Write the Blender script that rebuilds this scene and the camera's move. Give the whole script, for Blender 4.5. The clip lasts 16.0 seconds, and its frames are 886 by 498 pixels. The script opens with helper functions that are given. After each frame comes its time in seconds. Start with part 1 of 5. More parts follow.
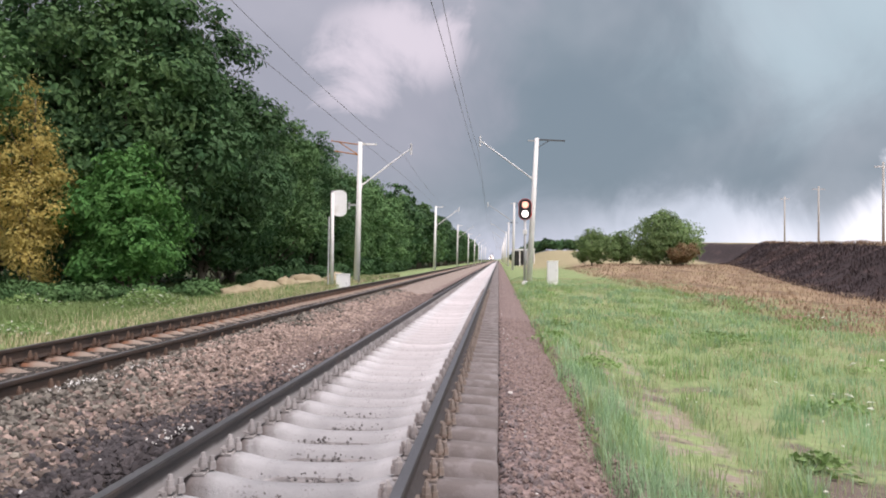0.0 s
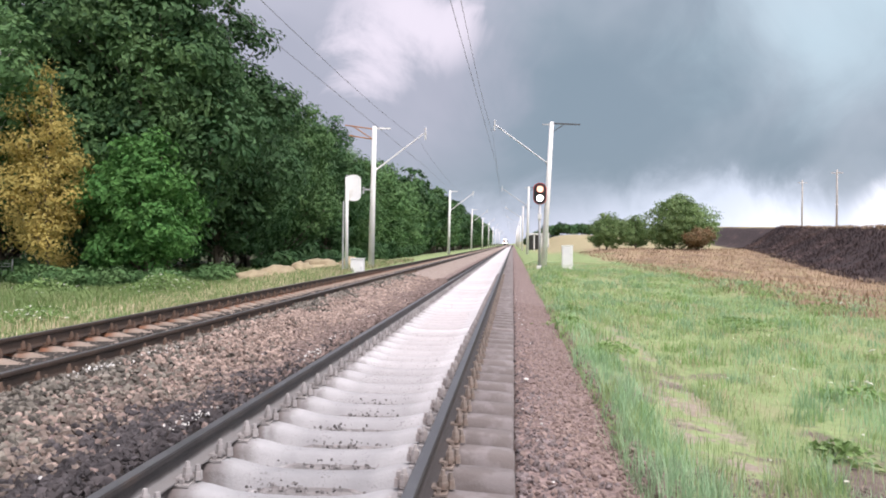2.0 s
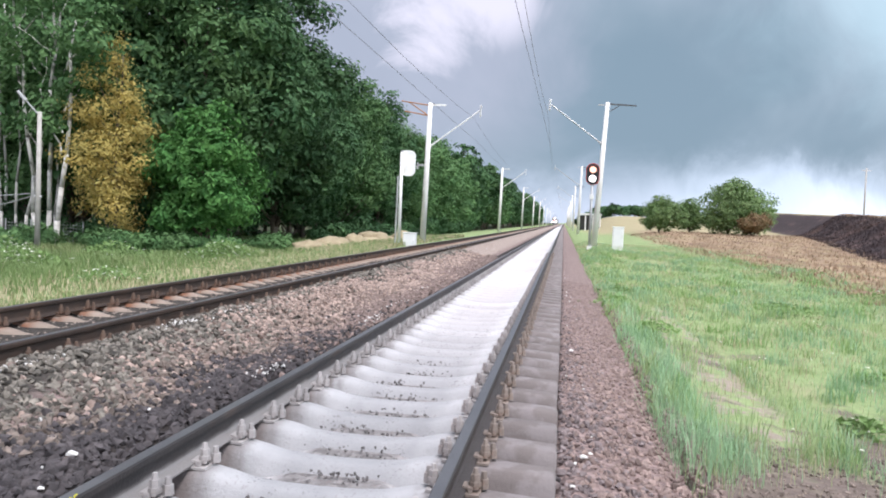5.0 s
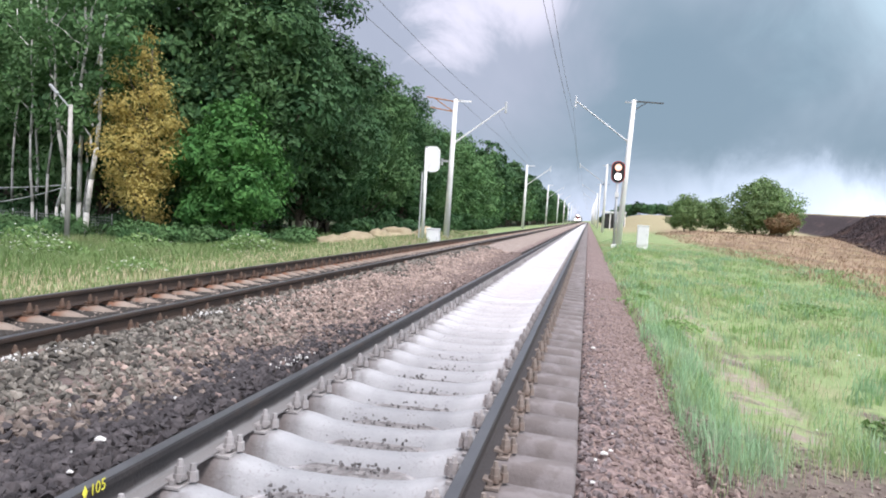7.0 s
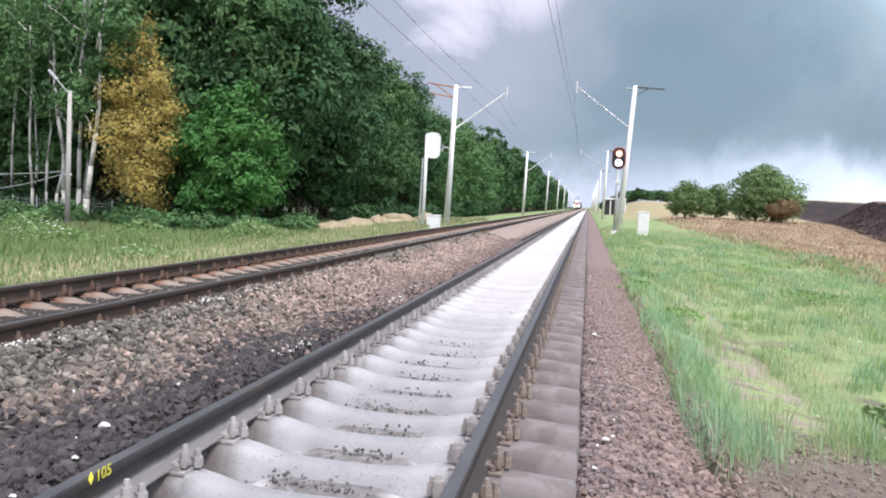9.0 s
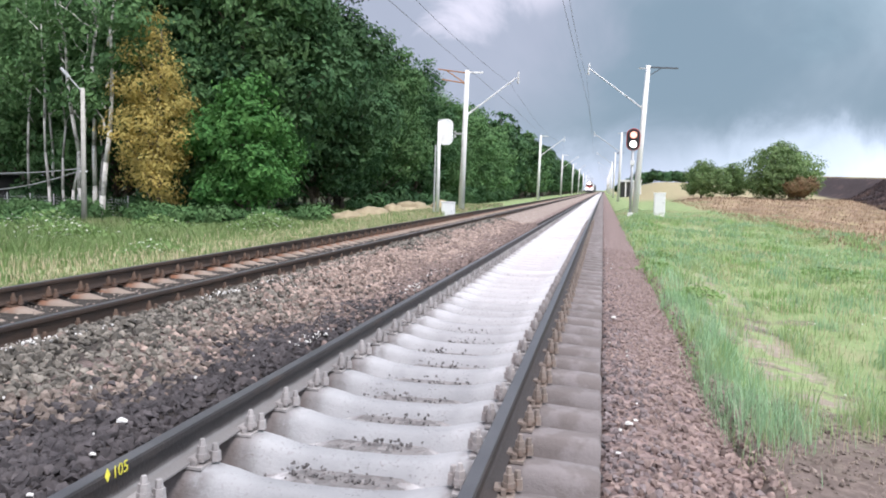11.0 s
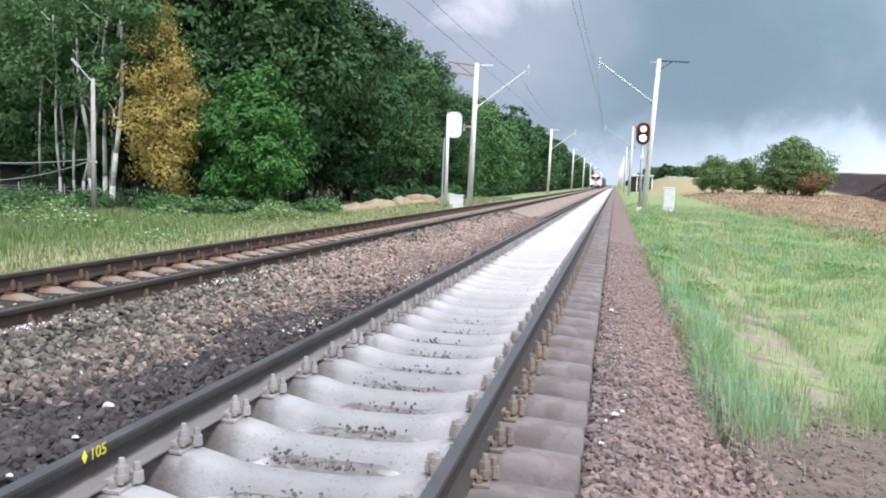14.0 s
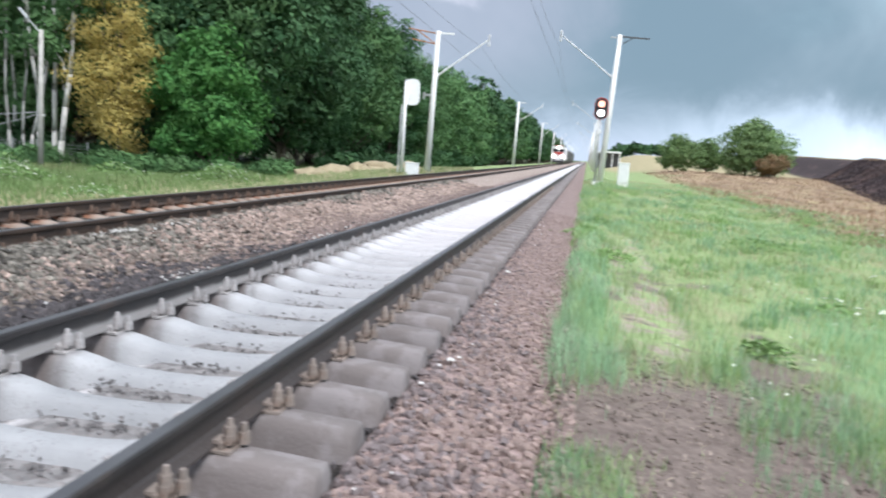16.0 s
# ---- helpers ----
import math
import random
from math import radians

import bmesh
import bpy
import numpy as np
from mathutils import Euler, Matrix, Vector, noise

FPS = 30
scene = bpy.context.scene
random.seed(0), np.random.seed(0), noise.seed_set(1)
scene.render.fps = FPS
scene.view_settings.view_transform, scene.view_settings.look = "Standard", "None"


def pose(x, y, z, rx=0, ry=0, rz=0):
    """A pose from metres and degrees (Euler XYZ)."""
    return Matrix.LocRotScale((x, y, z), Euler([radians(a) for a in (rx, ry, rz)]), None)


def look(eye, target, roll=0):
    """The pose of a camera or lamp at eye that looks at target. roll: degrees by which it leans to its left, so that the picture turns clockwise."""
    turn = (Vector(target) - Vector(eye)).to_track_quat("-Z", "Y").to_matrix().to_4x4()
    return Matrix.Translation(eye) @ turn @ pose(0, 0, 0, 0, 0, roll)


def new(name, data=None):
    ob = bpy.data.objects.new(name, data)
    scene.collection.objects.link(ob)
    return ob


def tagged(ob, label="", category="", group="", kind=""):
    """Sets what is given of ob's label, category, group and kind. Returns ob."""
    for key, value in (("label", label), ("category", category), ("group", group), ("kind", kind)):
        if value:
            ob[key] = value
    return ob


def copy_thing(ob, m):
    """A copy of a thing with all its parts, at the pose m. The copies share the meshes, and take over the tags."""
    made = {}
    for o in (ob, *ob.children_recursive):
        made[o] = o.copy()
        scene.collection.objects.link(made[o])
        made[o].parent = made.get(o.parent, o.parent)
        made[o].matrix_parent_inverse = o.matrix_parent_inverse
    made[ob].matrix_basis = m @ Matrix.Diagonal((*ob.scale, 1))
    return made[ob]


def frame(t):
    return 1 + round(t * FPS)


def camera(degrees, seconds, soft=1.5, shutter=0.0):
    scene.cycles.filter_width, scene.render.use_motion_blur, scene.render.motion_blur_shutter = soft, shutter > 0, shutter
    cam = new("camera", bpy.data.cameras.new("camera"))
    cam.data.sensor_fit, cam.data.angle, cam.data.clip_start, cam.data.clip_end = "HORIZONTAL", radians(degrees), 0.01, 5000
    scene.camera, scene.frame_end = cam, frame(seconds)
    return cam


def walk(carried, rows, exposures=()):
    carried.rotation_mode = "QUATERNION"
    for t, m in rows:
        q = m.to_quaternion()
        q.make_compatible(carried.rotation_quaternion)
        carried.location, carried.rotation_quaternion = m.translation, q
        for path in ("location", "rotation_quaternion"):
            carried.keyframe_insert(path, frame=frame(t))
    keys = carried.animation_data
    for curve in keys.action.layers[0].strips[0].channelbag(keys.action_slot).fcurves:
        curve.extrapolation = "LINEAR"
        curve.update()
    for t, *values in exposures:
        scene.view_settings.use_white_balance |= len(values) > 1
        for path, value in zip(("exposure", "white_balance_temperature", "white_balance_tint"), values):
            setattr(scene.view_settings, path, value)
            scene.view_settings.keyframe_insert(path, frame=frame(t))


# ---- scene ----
cam = camera(59.5, 16.0, soft=1.9, shutter=0.5)
PATH = [
    (0, (1.348, 2.385, 1.294), (1.205, 4.379, 1.319), 0.4),
    (0.5, (1.337, 2.372, 1.326), (1.189, 4.367, 1.336), 0.4),
    (1, (1.33, 2.366, 1.336), (1.177, 4.36, 1.335), 0.3),
    (1.5, (1.331, 2.397, 1.328), (1.165, 4.39, 1.319), 0.3),
    (2, (1.329, 2.427, 1.315), (1.15, 4.419, 1.299), 0.4),
    (2.5, (1.327, 2.456, 1.31), (1.135, 4.447, 1.288), 0.5),
    (3, (1.326, 2.438, 1.309), (1.124, 4.428, 1.281), 0.3),
    (3.5, (1.299, 2.026, 1.351), (1.067, 4.012, 1.307), 1.6),
    (4, (1.307, 1.943, 1.338), (1.041, 3.924, 1.281), 1.8),
    (4.5, (1.326, 1.801, 1.322), (1.041, 3.779, 1.25), 2.0),
    (7, (1.338, 1.748, 1.302), (0.975, 3.713, 1.21), 3.0),
    (7.5, (1.326, 1.748, 1.307), (0.967, 3.713, 1.206), 3.1),
    (8, (1.31, 1.753, 1.308), (0.954, 3.718, 1.197), 3.1),
    (8.5, (1.315, 1.747, 1.304), (0.958, 3.711, 1.185), 3.1),
    (9, (1.322, 1.743, 1.303), (0.961, 3.706, 1.176), 3.0),
    (11.5, (1.307, 1.853, 1.283), (0.901, 3.804, 1.112), 1.1),
    (12, (1.315, 1.864, 1.28), (0.906, 3.813, 1.096), 1.0),
    (12.5, (1.325, 1.87, 1.276), (0.915, 3.816, 1.068), 1.0),
    (13, (1.343, 1.861, 1.277), (0.934, 3.806, 1.051), 1.2),
    (13.5, (1.361, 1.856, 1.276), (0.95, 3.803, 1.068), 1.5),
    (14, (1.465, 1.853, 1.264), (1.04, 3.799, 1.085), 1.8),
    (14.5, (1.573, 1.849, 1.24), (1.14, 3.792, 1.054), 2.2),
    (15, (1.72, 1.856, 1.225), (1.276, 3.794, 1.008), 2.6),
    (15.5, (2.046, 1.849, 1.192), (1.588, 3.781, 0.954), 2.7),
    (16, (2.366, 1.812, 1.183), (2.022, 3.766, 0.933), 3.9),
]
walk(cam, [(t, look(e, g, r)) for t, e, g, r in PATH], exposures=[(0, 0.48, 6850, 22), (1.5, 0.70, 6700, 21), (2.5, 0.77, 6650, 21), (3.5, 0.84, 6250, 16), (7, 0.84, 6300, 17), (13, 0.82, 6250, 16), (16, 0.84, 6100, 11)])

# ---- sky and light ----
SUN_EL, SUN_AZ = 56, 138     # azimuth clockwise from +y


def nd(tree, kind, links=(), **props):
    n = tree.nodes.new(kind)
    for k, v in props.items():
        if k in n.inputs.keys():
            n.inputs[k].default_value = v
        else:
            setattr(n, k, v)
    for sock, src in links:
        tree.links.new(src, n.inputs[sock])
    return n


def fmath(tree, op, a, b=None, c=None):
    n = tree.nodes.new("ShaderNodeMath")
    n.operation = op
    for i, v in enumerate((a, b, c)):
        if v is None:
            continue
        if isinstance(v, (int, float)):
            n.inputs[i].default_value = v
        else:
            tree.links.new(v, n.inputs[i])
    return n.outputs[0]


def fmix(tree, fac, a, b, blend="MIX"):
    n = tree.nodes.new("ShaderNodeMix")
    n.data_type, n.blend_type = "RGBA", blend
    for sock, v in ((0, fac), (6, a), (7, b)):
        if isinstance(v, (int, float)):
            n.inputs[sock].default_value = v
        elif isinstance(v, tuple):
            n.inputs[sock].default_value = (*v, 1)
        else:
            tree.links.new(v, n.inputs[sock])
    return n.outputs[2]


def framp(tree, v, lo, hi, smooth=True):
    n = tree.nodes.new("ShaderNodeMapRange")
    n.interpolation_type = "SMOOTHSTEP" if smooth else "LINEAR"
    tree.links.new(v, n.inputs[0])
    n.inputs[1].default_value, n.inputs[2].default_value = lo, hi
    return n.outputs[0]


def fnoise(tree, vec, scale, detail=4, rough=0.55, distortion=0.0):
    n = tree.nodes.new("ShaderNodeTexNoise")
    n.inputs["Scale"].default_value, n.inputs["Detail"].default_value = scale, detail
    n.inputs["Roughness"].default_value, n.inputs["Distortion"].default_value = rough, distortion
    if vec is not None:
        tree.links.new(vec, n.inputs["Vector"])
    return n.outputs[0]


def make_world():
    w = bpy.data.worlds.new("storm_sky")
    scene.world = w
    w.use_nodes = True
    t = w.node_tree
    t.nodes.clear()
    co = t.nodes.new("ShaderNodeTexCoord").outputs["Generated"]
    sky = nd(t, "ShaderNodeTexSky", sky_type="NISHITA", sun_disc=False,
             sun_elevation=radians(SUN_EL), sun_rotation=radians(SUN_AZ)).outputs[0]
    sep = nd(t, "ShaderNodeSeparateXYZ", [(0, co)])
    x, y, z = sep.outputs
    az = fmath(t, "MULTIPLY", fmath(t, "ARCTAN2", x, y), 57.2958)      # degrees clockwise from the track
    el = fmath(t, "MULTIPLY", fmath(t, "ARCSINE", z), 57.2958)
    big = fnoise(t, co, 2.2, 5, 0.55, 0.4)
    mid = fnoise(t, co, 6.5, 6, 0.6, 0.6)
    waz = fmath(t, "ADD", az, fmath(t, "MULTIPLY", fmath(t, "SUBTRACT", mid, 0.5), 16))
    wel = fmath(t, "ADD", el, fmath(t, "MULTIPLY", fmath(t, "SUBTRACT", mid, 0.5), 9))
    # slate storm cloud, darker towards the open field, mauve over the track
    c = fmix(t, framp(t, big, 0.35, 0.68), (0.165, 0.235, 0.28), (0.32, 0.385, 0.435))
    mauve = fmath(t, "MULTIPLY", framp(t, waz, 4, -6), framp(t, wel, 2, 10))
    c = fmix(t, fmath(t, "MULTIPLY", mauve, 0.55), c, (0.375, 0.385, 0.455))
    low = fmath(t, "MULTIPLY", framp(t, wel, 6.0, 0.5), 0.8)
    c = fmix(t, low, c, (0.50, 0.57, 0.68))
    pale = fmath(t, "MULTIPLY", framp(t, waz, 2, 13), framp(t, wel, 5.0, 2.0))
    c = fmix(t, fmath(t, "MULTIPLY", pale, 0.55), c, (0.60, 0.72, 0.82))
    # pale puff of cloud
    dx = fmath(t, "DIVIDE", fmath(t, "ADD", waz, 8.5), 5.5)
    dy = fmath(t, "DIVIDE", fmath(t, "SUBTRACT", wel, 15.0), 3.2)
    rr = fmath(t, "ADD", fmath(t, "MULTIPLY", dx, dx), fmath(t, "MULTIPLY", dy, dy))
    c = fmix(t, fmath(t, "MULTIPLY", framp(t, rr, 1.6, 0.1), 0.75), c, (0.66, 0.65, 0.72))
    # clear teal patch and the bright break near the horizon
    teal = fmath(t, "MULTIPLY", framp(t, waz, 9, 24), framp(t, wel, 6.5, 16))
    c = fmix(t, fmath(t, "MULTIPLY", teal, 0.6), c, (0.42, 0.60, 0.66))
    edge = fmath(t, "ADD", 1.7, fmath(t, "MULTIPLY", framp(t, waz, 23.0, 29), 9.5))
    brk = fmath(t, "MULTIPLY", framp(t, waz, 12.0, 17.5), framp(t, fmath(t, "SUBTRACT", wel, edge), 1.9, -2.6))
    c = fmix(t, brk, c, (0.84, 0.92, 1.0))
    # behind and overhead the clouds are thinner and brighter
    above = fmath(t, "MULTIPLY", framp(t, z, 0.42, 0.95), 0.85)
    behind = fmath(t, "MULTIPLY", framp(t, y, 0.2, -0.6), 0.5)
    c = fmix(t, fmath(t, "MAXIMUM", above, behind), c, (1.0, 1.02, 1.05))
    b1 = nd(t, "ShaderNodeBackground", [("Color", sky)], Strength=0.05)
    b2 = nd(t, "ShaderNodeBackground", [("Color", c)], Strength=0.92)
    s = nd(t, "ShaderNodeMixShader", [(1, b1.outputs[0]), (2, b2.outputs[0])], Fac=0.94)
    nd(t, "ShaderNodeOutputWorld", [(0, s.outputs[0])])


make_world()
sun = new("sun", bpy.data.lights.new("sun", "SUN"))
sun.data.energy, sun.data.angle, sun.data.color = 1.75, radians(14), (1.0, 0.97, 0.93)
_a, _e = radians(SUN_AZ), radians(SUN_EL)
sun.matrix_world = look((30 * math.sin(_a), 30 * math.cos(_a), 40), (30 * math.sin(_a) - math.sin(_a) * math.cos(_e), 30 * math.cos(_a) - math.cos(_a) * math.cos(_e), 40 - math.sin(_e)))


# ---- materials ----
def material(name, a, b, rough=0.8, scale=6.0, fine=60.0, bump=0.2, metal=0.0, spread=0.25, dirt=None, coat=0.0, spec=0.4, through_light=0.0):
    """Two colours mixed by noise at two scales, with relief; each object and island varies a little."""
    m = bpy.data.materials.new(name)
    m.use_nodes = True
    t = m.node_tree
    p = t.nodes["Principled BSDF"]
    co = t.nodes.new("ShaderNodeTexCoord").outputs["Object"]
    n1, n2 = fnoise(t, co, scale, 5), fnoise(t, co, fine, 3)
    fac = fmath(t, "ADD", fmath(t, "MULTIPLY", framp(t, n1, 0.3, 0.7), 0.65), fmath(t, "MULTIPLY", n2, 0.35))
    c = fmix(t, fac, a, b)
    if dirt:
        c = fmix(t, framp(t, fnoise(t, co, scale * 0.35, 6, 0.65), 0.52, 0.72), c, dirt)
    isl = t.nodes.new("ShaderNodeNewGeometry").outputs["Random Per Island"]
    obr = t.nodes.new("ShaderNodeObjectInfo").outputs["Random"]
    v = fmath(t, "ADD", 1 - spread, fmath(t, "MULTIPLY", fmath(t, "ADD", isl, obr), spread))
    hsv = nd(t, "ShaderNodeHueSaturation", [("Color", c), ("Value", v)])
    t.links.new(hsv.outputs[0], p.inputs["Base Color"])
    p.inputs["Metallic"].default_value = metal
    p.inputs["Specular IOR Level"].default_value = spec
    r = fmath(t, "ADD", rough - 0.1, fmath(t, "MULTIPLY", n1, 0.2))
    t.links.new(r, p.inputs["Roughness"])
    if coat:
        p.inputs["Coat Weight"].default_value = coat
    if bump:
        bm_ = nd(t, "ShaderNodeBump", [("Height", fmath(t, "ADD", n1, n2))], Strength=bump, Distance=0.02)
        t.links.new(bm_.outputs[0], p.inputs["Normal"])
    if through_light:
        tr = nd(t, "ShaderNodeBsdfTranslucent", [("Color", hsv.outputs[0])])
        mx = nd(t, "ShaderNodeMixShader", [(1, p.outputs[0]), (2, tr.outputs[0])], Fac=through_light)
        t.links.new(mx.outputs[0], t.nodes["Material Output"].inputs[0])
    return m


def glow(name, col, strength):
    m = bpy.data.materials.new(name)
    m.use_nodes = True
    p = m.node_tree.nodes["Principled BSDF"]
    p.inputs["Base Color"].default_value = (*col, 1)
    p.inputs["Emission Color"].default_value = (*col, 1)
    p.inputs["Emission Strength"].default_value = strength
    return m


M_LEAF = material("broadleaf_foliage", (0.040, 0.115, 0.040), (0.165, 0.285, 0.115), 0.6, 0.8, 5, 0, spread=0.35, through_light=0.16, spec=0.15)
# low leaf tones, deepened to stand in for shade inside the wood
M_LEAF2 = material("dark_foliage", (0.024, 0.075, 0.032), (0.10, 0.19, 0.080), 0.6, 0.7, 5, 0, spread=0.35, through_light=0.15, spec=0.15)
M_MAPLE = material("maple_foliage", (0.048, 0.165, 0.045), (0.14, 0.31, 0.085), 0.6, 1.4, 9, 0, spread=0.45, through_light=0.25, spec=0.15)
M_YELLOW = material("autumn_foliage", (0.58, 0.44, 0.14), (0.48, 0.42, 0.15), 0.6, 1.1, 9, 0, spread=0.25, dirt=(0.34, 0.30, 0.10), through_light=0.35, spec=0.15)
M_RUST = material("rusty_foliage", (0.30, 0.17, 0.09), (0.20, 0.18, 0.08), 0.6, 1.1, 9, 0, spread=0.35, through_light=0.25)
M_BARK = material("bark", (0.09, 0.07, 0.055), (0.19, 0.16, 0.13), 0.9, 5, 40, 0.6)
M_BIRCH = material("birch_bark", (0.45, 0.44, 0.41), (0.72, 0.70, 0.66), 0.75, 4, 30, 0.3, dirt=(0.10, 0.09, 0.08))
M_GREYWOOD = material("weathered_wood", (0.42, 0.40, 0.37), (0.58, 0.56, 0.52), 0.85, 3, 50, 0.4)
M_CONCRETE_POLE = material("whitewashed_concrete", (0.82, 0.81, 0.80), (0.89, 0.89, 0.88), 0.75, 2, 30, 0.2, dirt=(0.66, 0.64, 0.61))
M_WHITE = material("white_paint", (0.76, 0.77, 0.78), (0.85, 0.85, 0.85), 0.5, 3, 40, 0.05, dirt=(0.66, 0.65, 0.62))
M_RAIL = material("rail_steel", (0.034, 0.032, 0.034), (0.068, 0.060, 0.058), 0.55, 3, 60, 0.25, metal=0.25, dirt=(0.085, 0.062, 0.052), spread=0.05)
M_RAILTOP = material("worn_rail_head", (0.13, 0.13, 0.138), (0.20, 0.20, 0.208), 0.42, 2, 80, 0.1, metal=0.7, spread=0.05)
M_RUSTRAIL = material("rusty_rail", (0.045, 0.034, 0.030), (0.09, 0.06, 0.045), 0.7, 3, 60, 0.3, metal=0.15, spread=0.05)
M_CLIP = material("rusty_fastening", (0.20, 0.155, 0.13), (0.34, 0.29, 0.26), 0.75, 8, 90, 0.3, dirt=(0.26, 0.13, 0.07))
M_CLIPOLD = material("old_rusty_fastening", (0.09, 0.062, 0.05), (0.19, 0.125, 0.09), 0.8, 8, 90, 0.3, dirt=(0.24, 0.11, 0.05))
M_CLIPDUST = material("dusty_fastening", (0.28, 0.26, 0.255), (0.48, 0.455, 0.45), 0.85, 8, 90, 0.3, dirt=(0.33, 0.28, 0.26))
M_STONE = material("grey_ballast", (0.10, 0.092, 0.08), (0.35, 0.315, 0.268), 0.85, 9, 70, 0.3, spread=0.95)
M_STONERED = material("brown_ballast", (0.17, 0.125, 0.112), (0.31, 0.235, 0.21), 0.85, 9, 70, 0.3, spread=0.5)
M_STONEMAUVE = material("mauve_ballast", (0.14, 0.115, 0.115), (0.31, 0.255, 0.252), 0.85, 9, 70, 0.3, spread=0.55)
M_STONEBROWN = material("brown_grey_ballast", (0.12, 0.095, 0.082), (0.30, 0.245, 0.21), 0.85, 9, 70, 0.3, spread=0.72)
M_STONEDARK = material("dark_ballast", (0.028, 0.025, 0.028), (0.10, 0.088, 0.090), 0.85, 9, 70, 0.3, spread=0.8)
M_STONESAND = material("sandy_ballast", (0.34, 0.255, 0.215), (0.56, 0.435, 0.375), 0.9, 9, 70, 0.3, spread=0.6)
M_LITTER = material("pale_rubble", (0.72, 0.70, 0.67), (0.80, 0.79, 0.77), 0.8, 9, 60, 0.2)
M_BLACK = material("black_housing", (0.018, 0.018, 0.02), (0.03, 0.03, 0.033), 0.5, 4, 40, 0.05)
M_REDPAINT = material("red_paint", (0.48, 0.035, 0.03), (0.58, 0.05, 0.04), 0.4, 3, 40, 0.05)
M_GLASS = material("dark_window_glass", (0.02, 0.025, 0.03), (0.03, 0.035, 0.04), 0.15, 3, 20, 0, spread=0.05)
def dusted_rail():
    """Dark rail steel with pale dust settled on the foot inside the track."""
    m = M_RAIL
    t = m.node_tree
    p = t.nodes["Principled BSDF"]
    was = p.inputs["Base Color"].links[0].from_socket
    co = t.nodes.new("ShaderNodeTexCoord").outputs["Object"]
    x, y, z = nd(t, "ShaderNodeSeparateXYZ", [(0, co)]).outputs
    n = fnoise(t, co, 4, 4)
    inside = framp(t, fmath(t, "ABSOLUTE", x), 0.80, 0.785)
    foot = framp(t, fmath(t, "ADD", z, fmath(t, "MULTIPLY", n, 0.05)), -0.085, -0.125)
    c = fmix(t, fmath(t, "MULTIPLY", fmath(t, "MULTIPLY", inside, foot), 0.8), was, (0.34, 0.32, 0.315))
    web = framp(t, fmath(t, "ADD", z, fmath(t, "MULTIPLY", n, 0.04)), -0.02, -0.06)
    outside = fmath(t, "MULTIPLY", framp(t, fmath(t, "ABSOLUTE", x), 0.80, 0.806), web)
    c = fmix(t, fmath(t, "MULTIPLY", outside, 0.6), c, (0.085, 0.068, 0.064))
    t.links.new(c, p.inputs["Base Color"])


dusted_rail()
M_STEELGREY = material("galvanised_steel", (0.42, 0.43, 0.44), (0.56, 0.57, 0.58), 0.5, 4, 60, 0.1, metal=0.5)
M_DARKSTEEL = material("dark_steel", (0.07, 0.07, 0.075), (0.11, 0.11, 0.115), 0.55, 4, 60, 0.1, metal=0.4)
M_ORANGE = material("orange_bracket", (0.40, 0.17, 0.07), (0.50, 0.25, 0.11), 0.65, 4, 40, 0.1)
M_WIRE = material("copper_wire", (0.14, 0.14, 0.15), (0.20, 0.20, 0.21), 0.6, 4, 60, 0, metal=0.2)
M_HAY = material("dry_hay", (0.38, 0.31, 0.20), (0.49, 0.41, 0.27), 0.95, 3, 40, 0.6)
M_GRASS = material("grass_blades", (0.30, 0.41, 0.185), (0.42, 0.52, 0.265), 0.6, 0.7, 8, 0, spread=0.4, dirt=(0.40, 0.36, 0.20), through_light=0.35)
M_LUSH = material("lush_grass_blades", (0.28, 0.46, 0.25), (0.41, 0.59, 0.37), 0.6, 0.9, 8, 0, spread=0.35, through_light=0.35)
M_DRY = material("dry_grass_blades", (0.46, 0.38, 0.26), (0.60, 0.51, 0.37), 0.8, 0.7, 8, 0, spread=0.35, through_light=0.25)
M_WEED = material("weed_foliage", (0.17, 0.29, 0.09), (0.28, 0.41, 0.16), 0.6, 1.2, 8, 0, spread=0.4, through_light=0.3)
M_FIELDTREE = material("sunlit_foliage", (0.14, 0.25, 0.085), (0.26, 0.37, 0.15), 0.55, 1.2, 9, 0, spread=0.4, through_light=0.3)
M_STUBBLE = material("brown_stubble", (0.26, 0.18, 0.12), (0.42, 0.31, 0.21), 0.85, 0.5, 6, 0, spread=0.35, dirt=(0.46, 0.40, 0.24))
M_VERGE = material("verge_grass", (0.15, 0.24, 0.085), (0.26, 0.34, 0.14), 0.7, 0.6, 8, 0, spread=0.4, dirt=(0.34, 0.31, 0.17), through_light=0.3)
M_FLOWER = material("white_flowers", (0.72, 0.72, 0.62), (0.82, 0.82, 0.76), 0.8, 5, 30, 0, through_light=0.3)
M_MARK = material("yellow_marking_paint", (0.75, 0.68, 0.05), (0.82, 0.76, 0.12), 0.6, 20, 80, 0)
M_LAMPTOP = glow("amber_lamp", (1.0, 0.50, 0.36), 1.2)
M_LAMPLOW = glow("white_lamp", (1.0, 0.93, 0.90), 3.0)
M_HEAD = glow("headlamp", (1.0, 0.97, 0.93), 14.0)


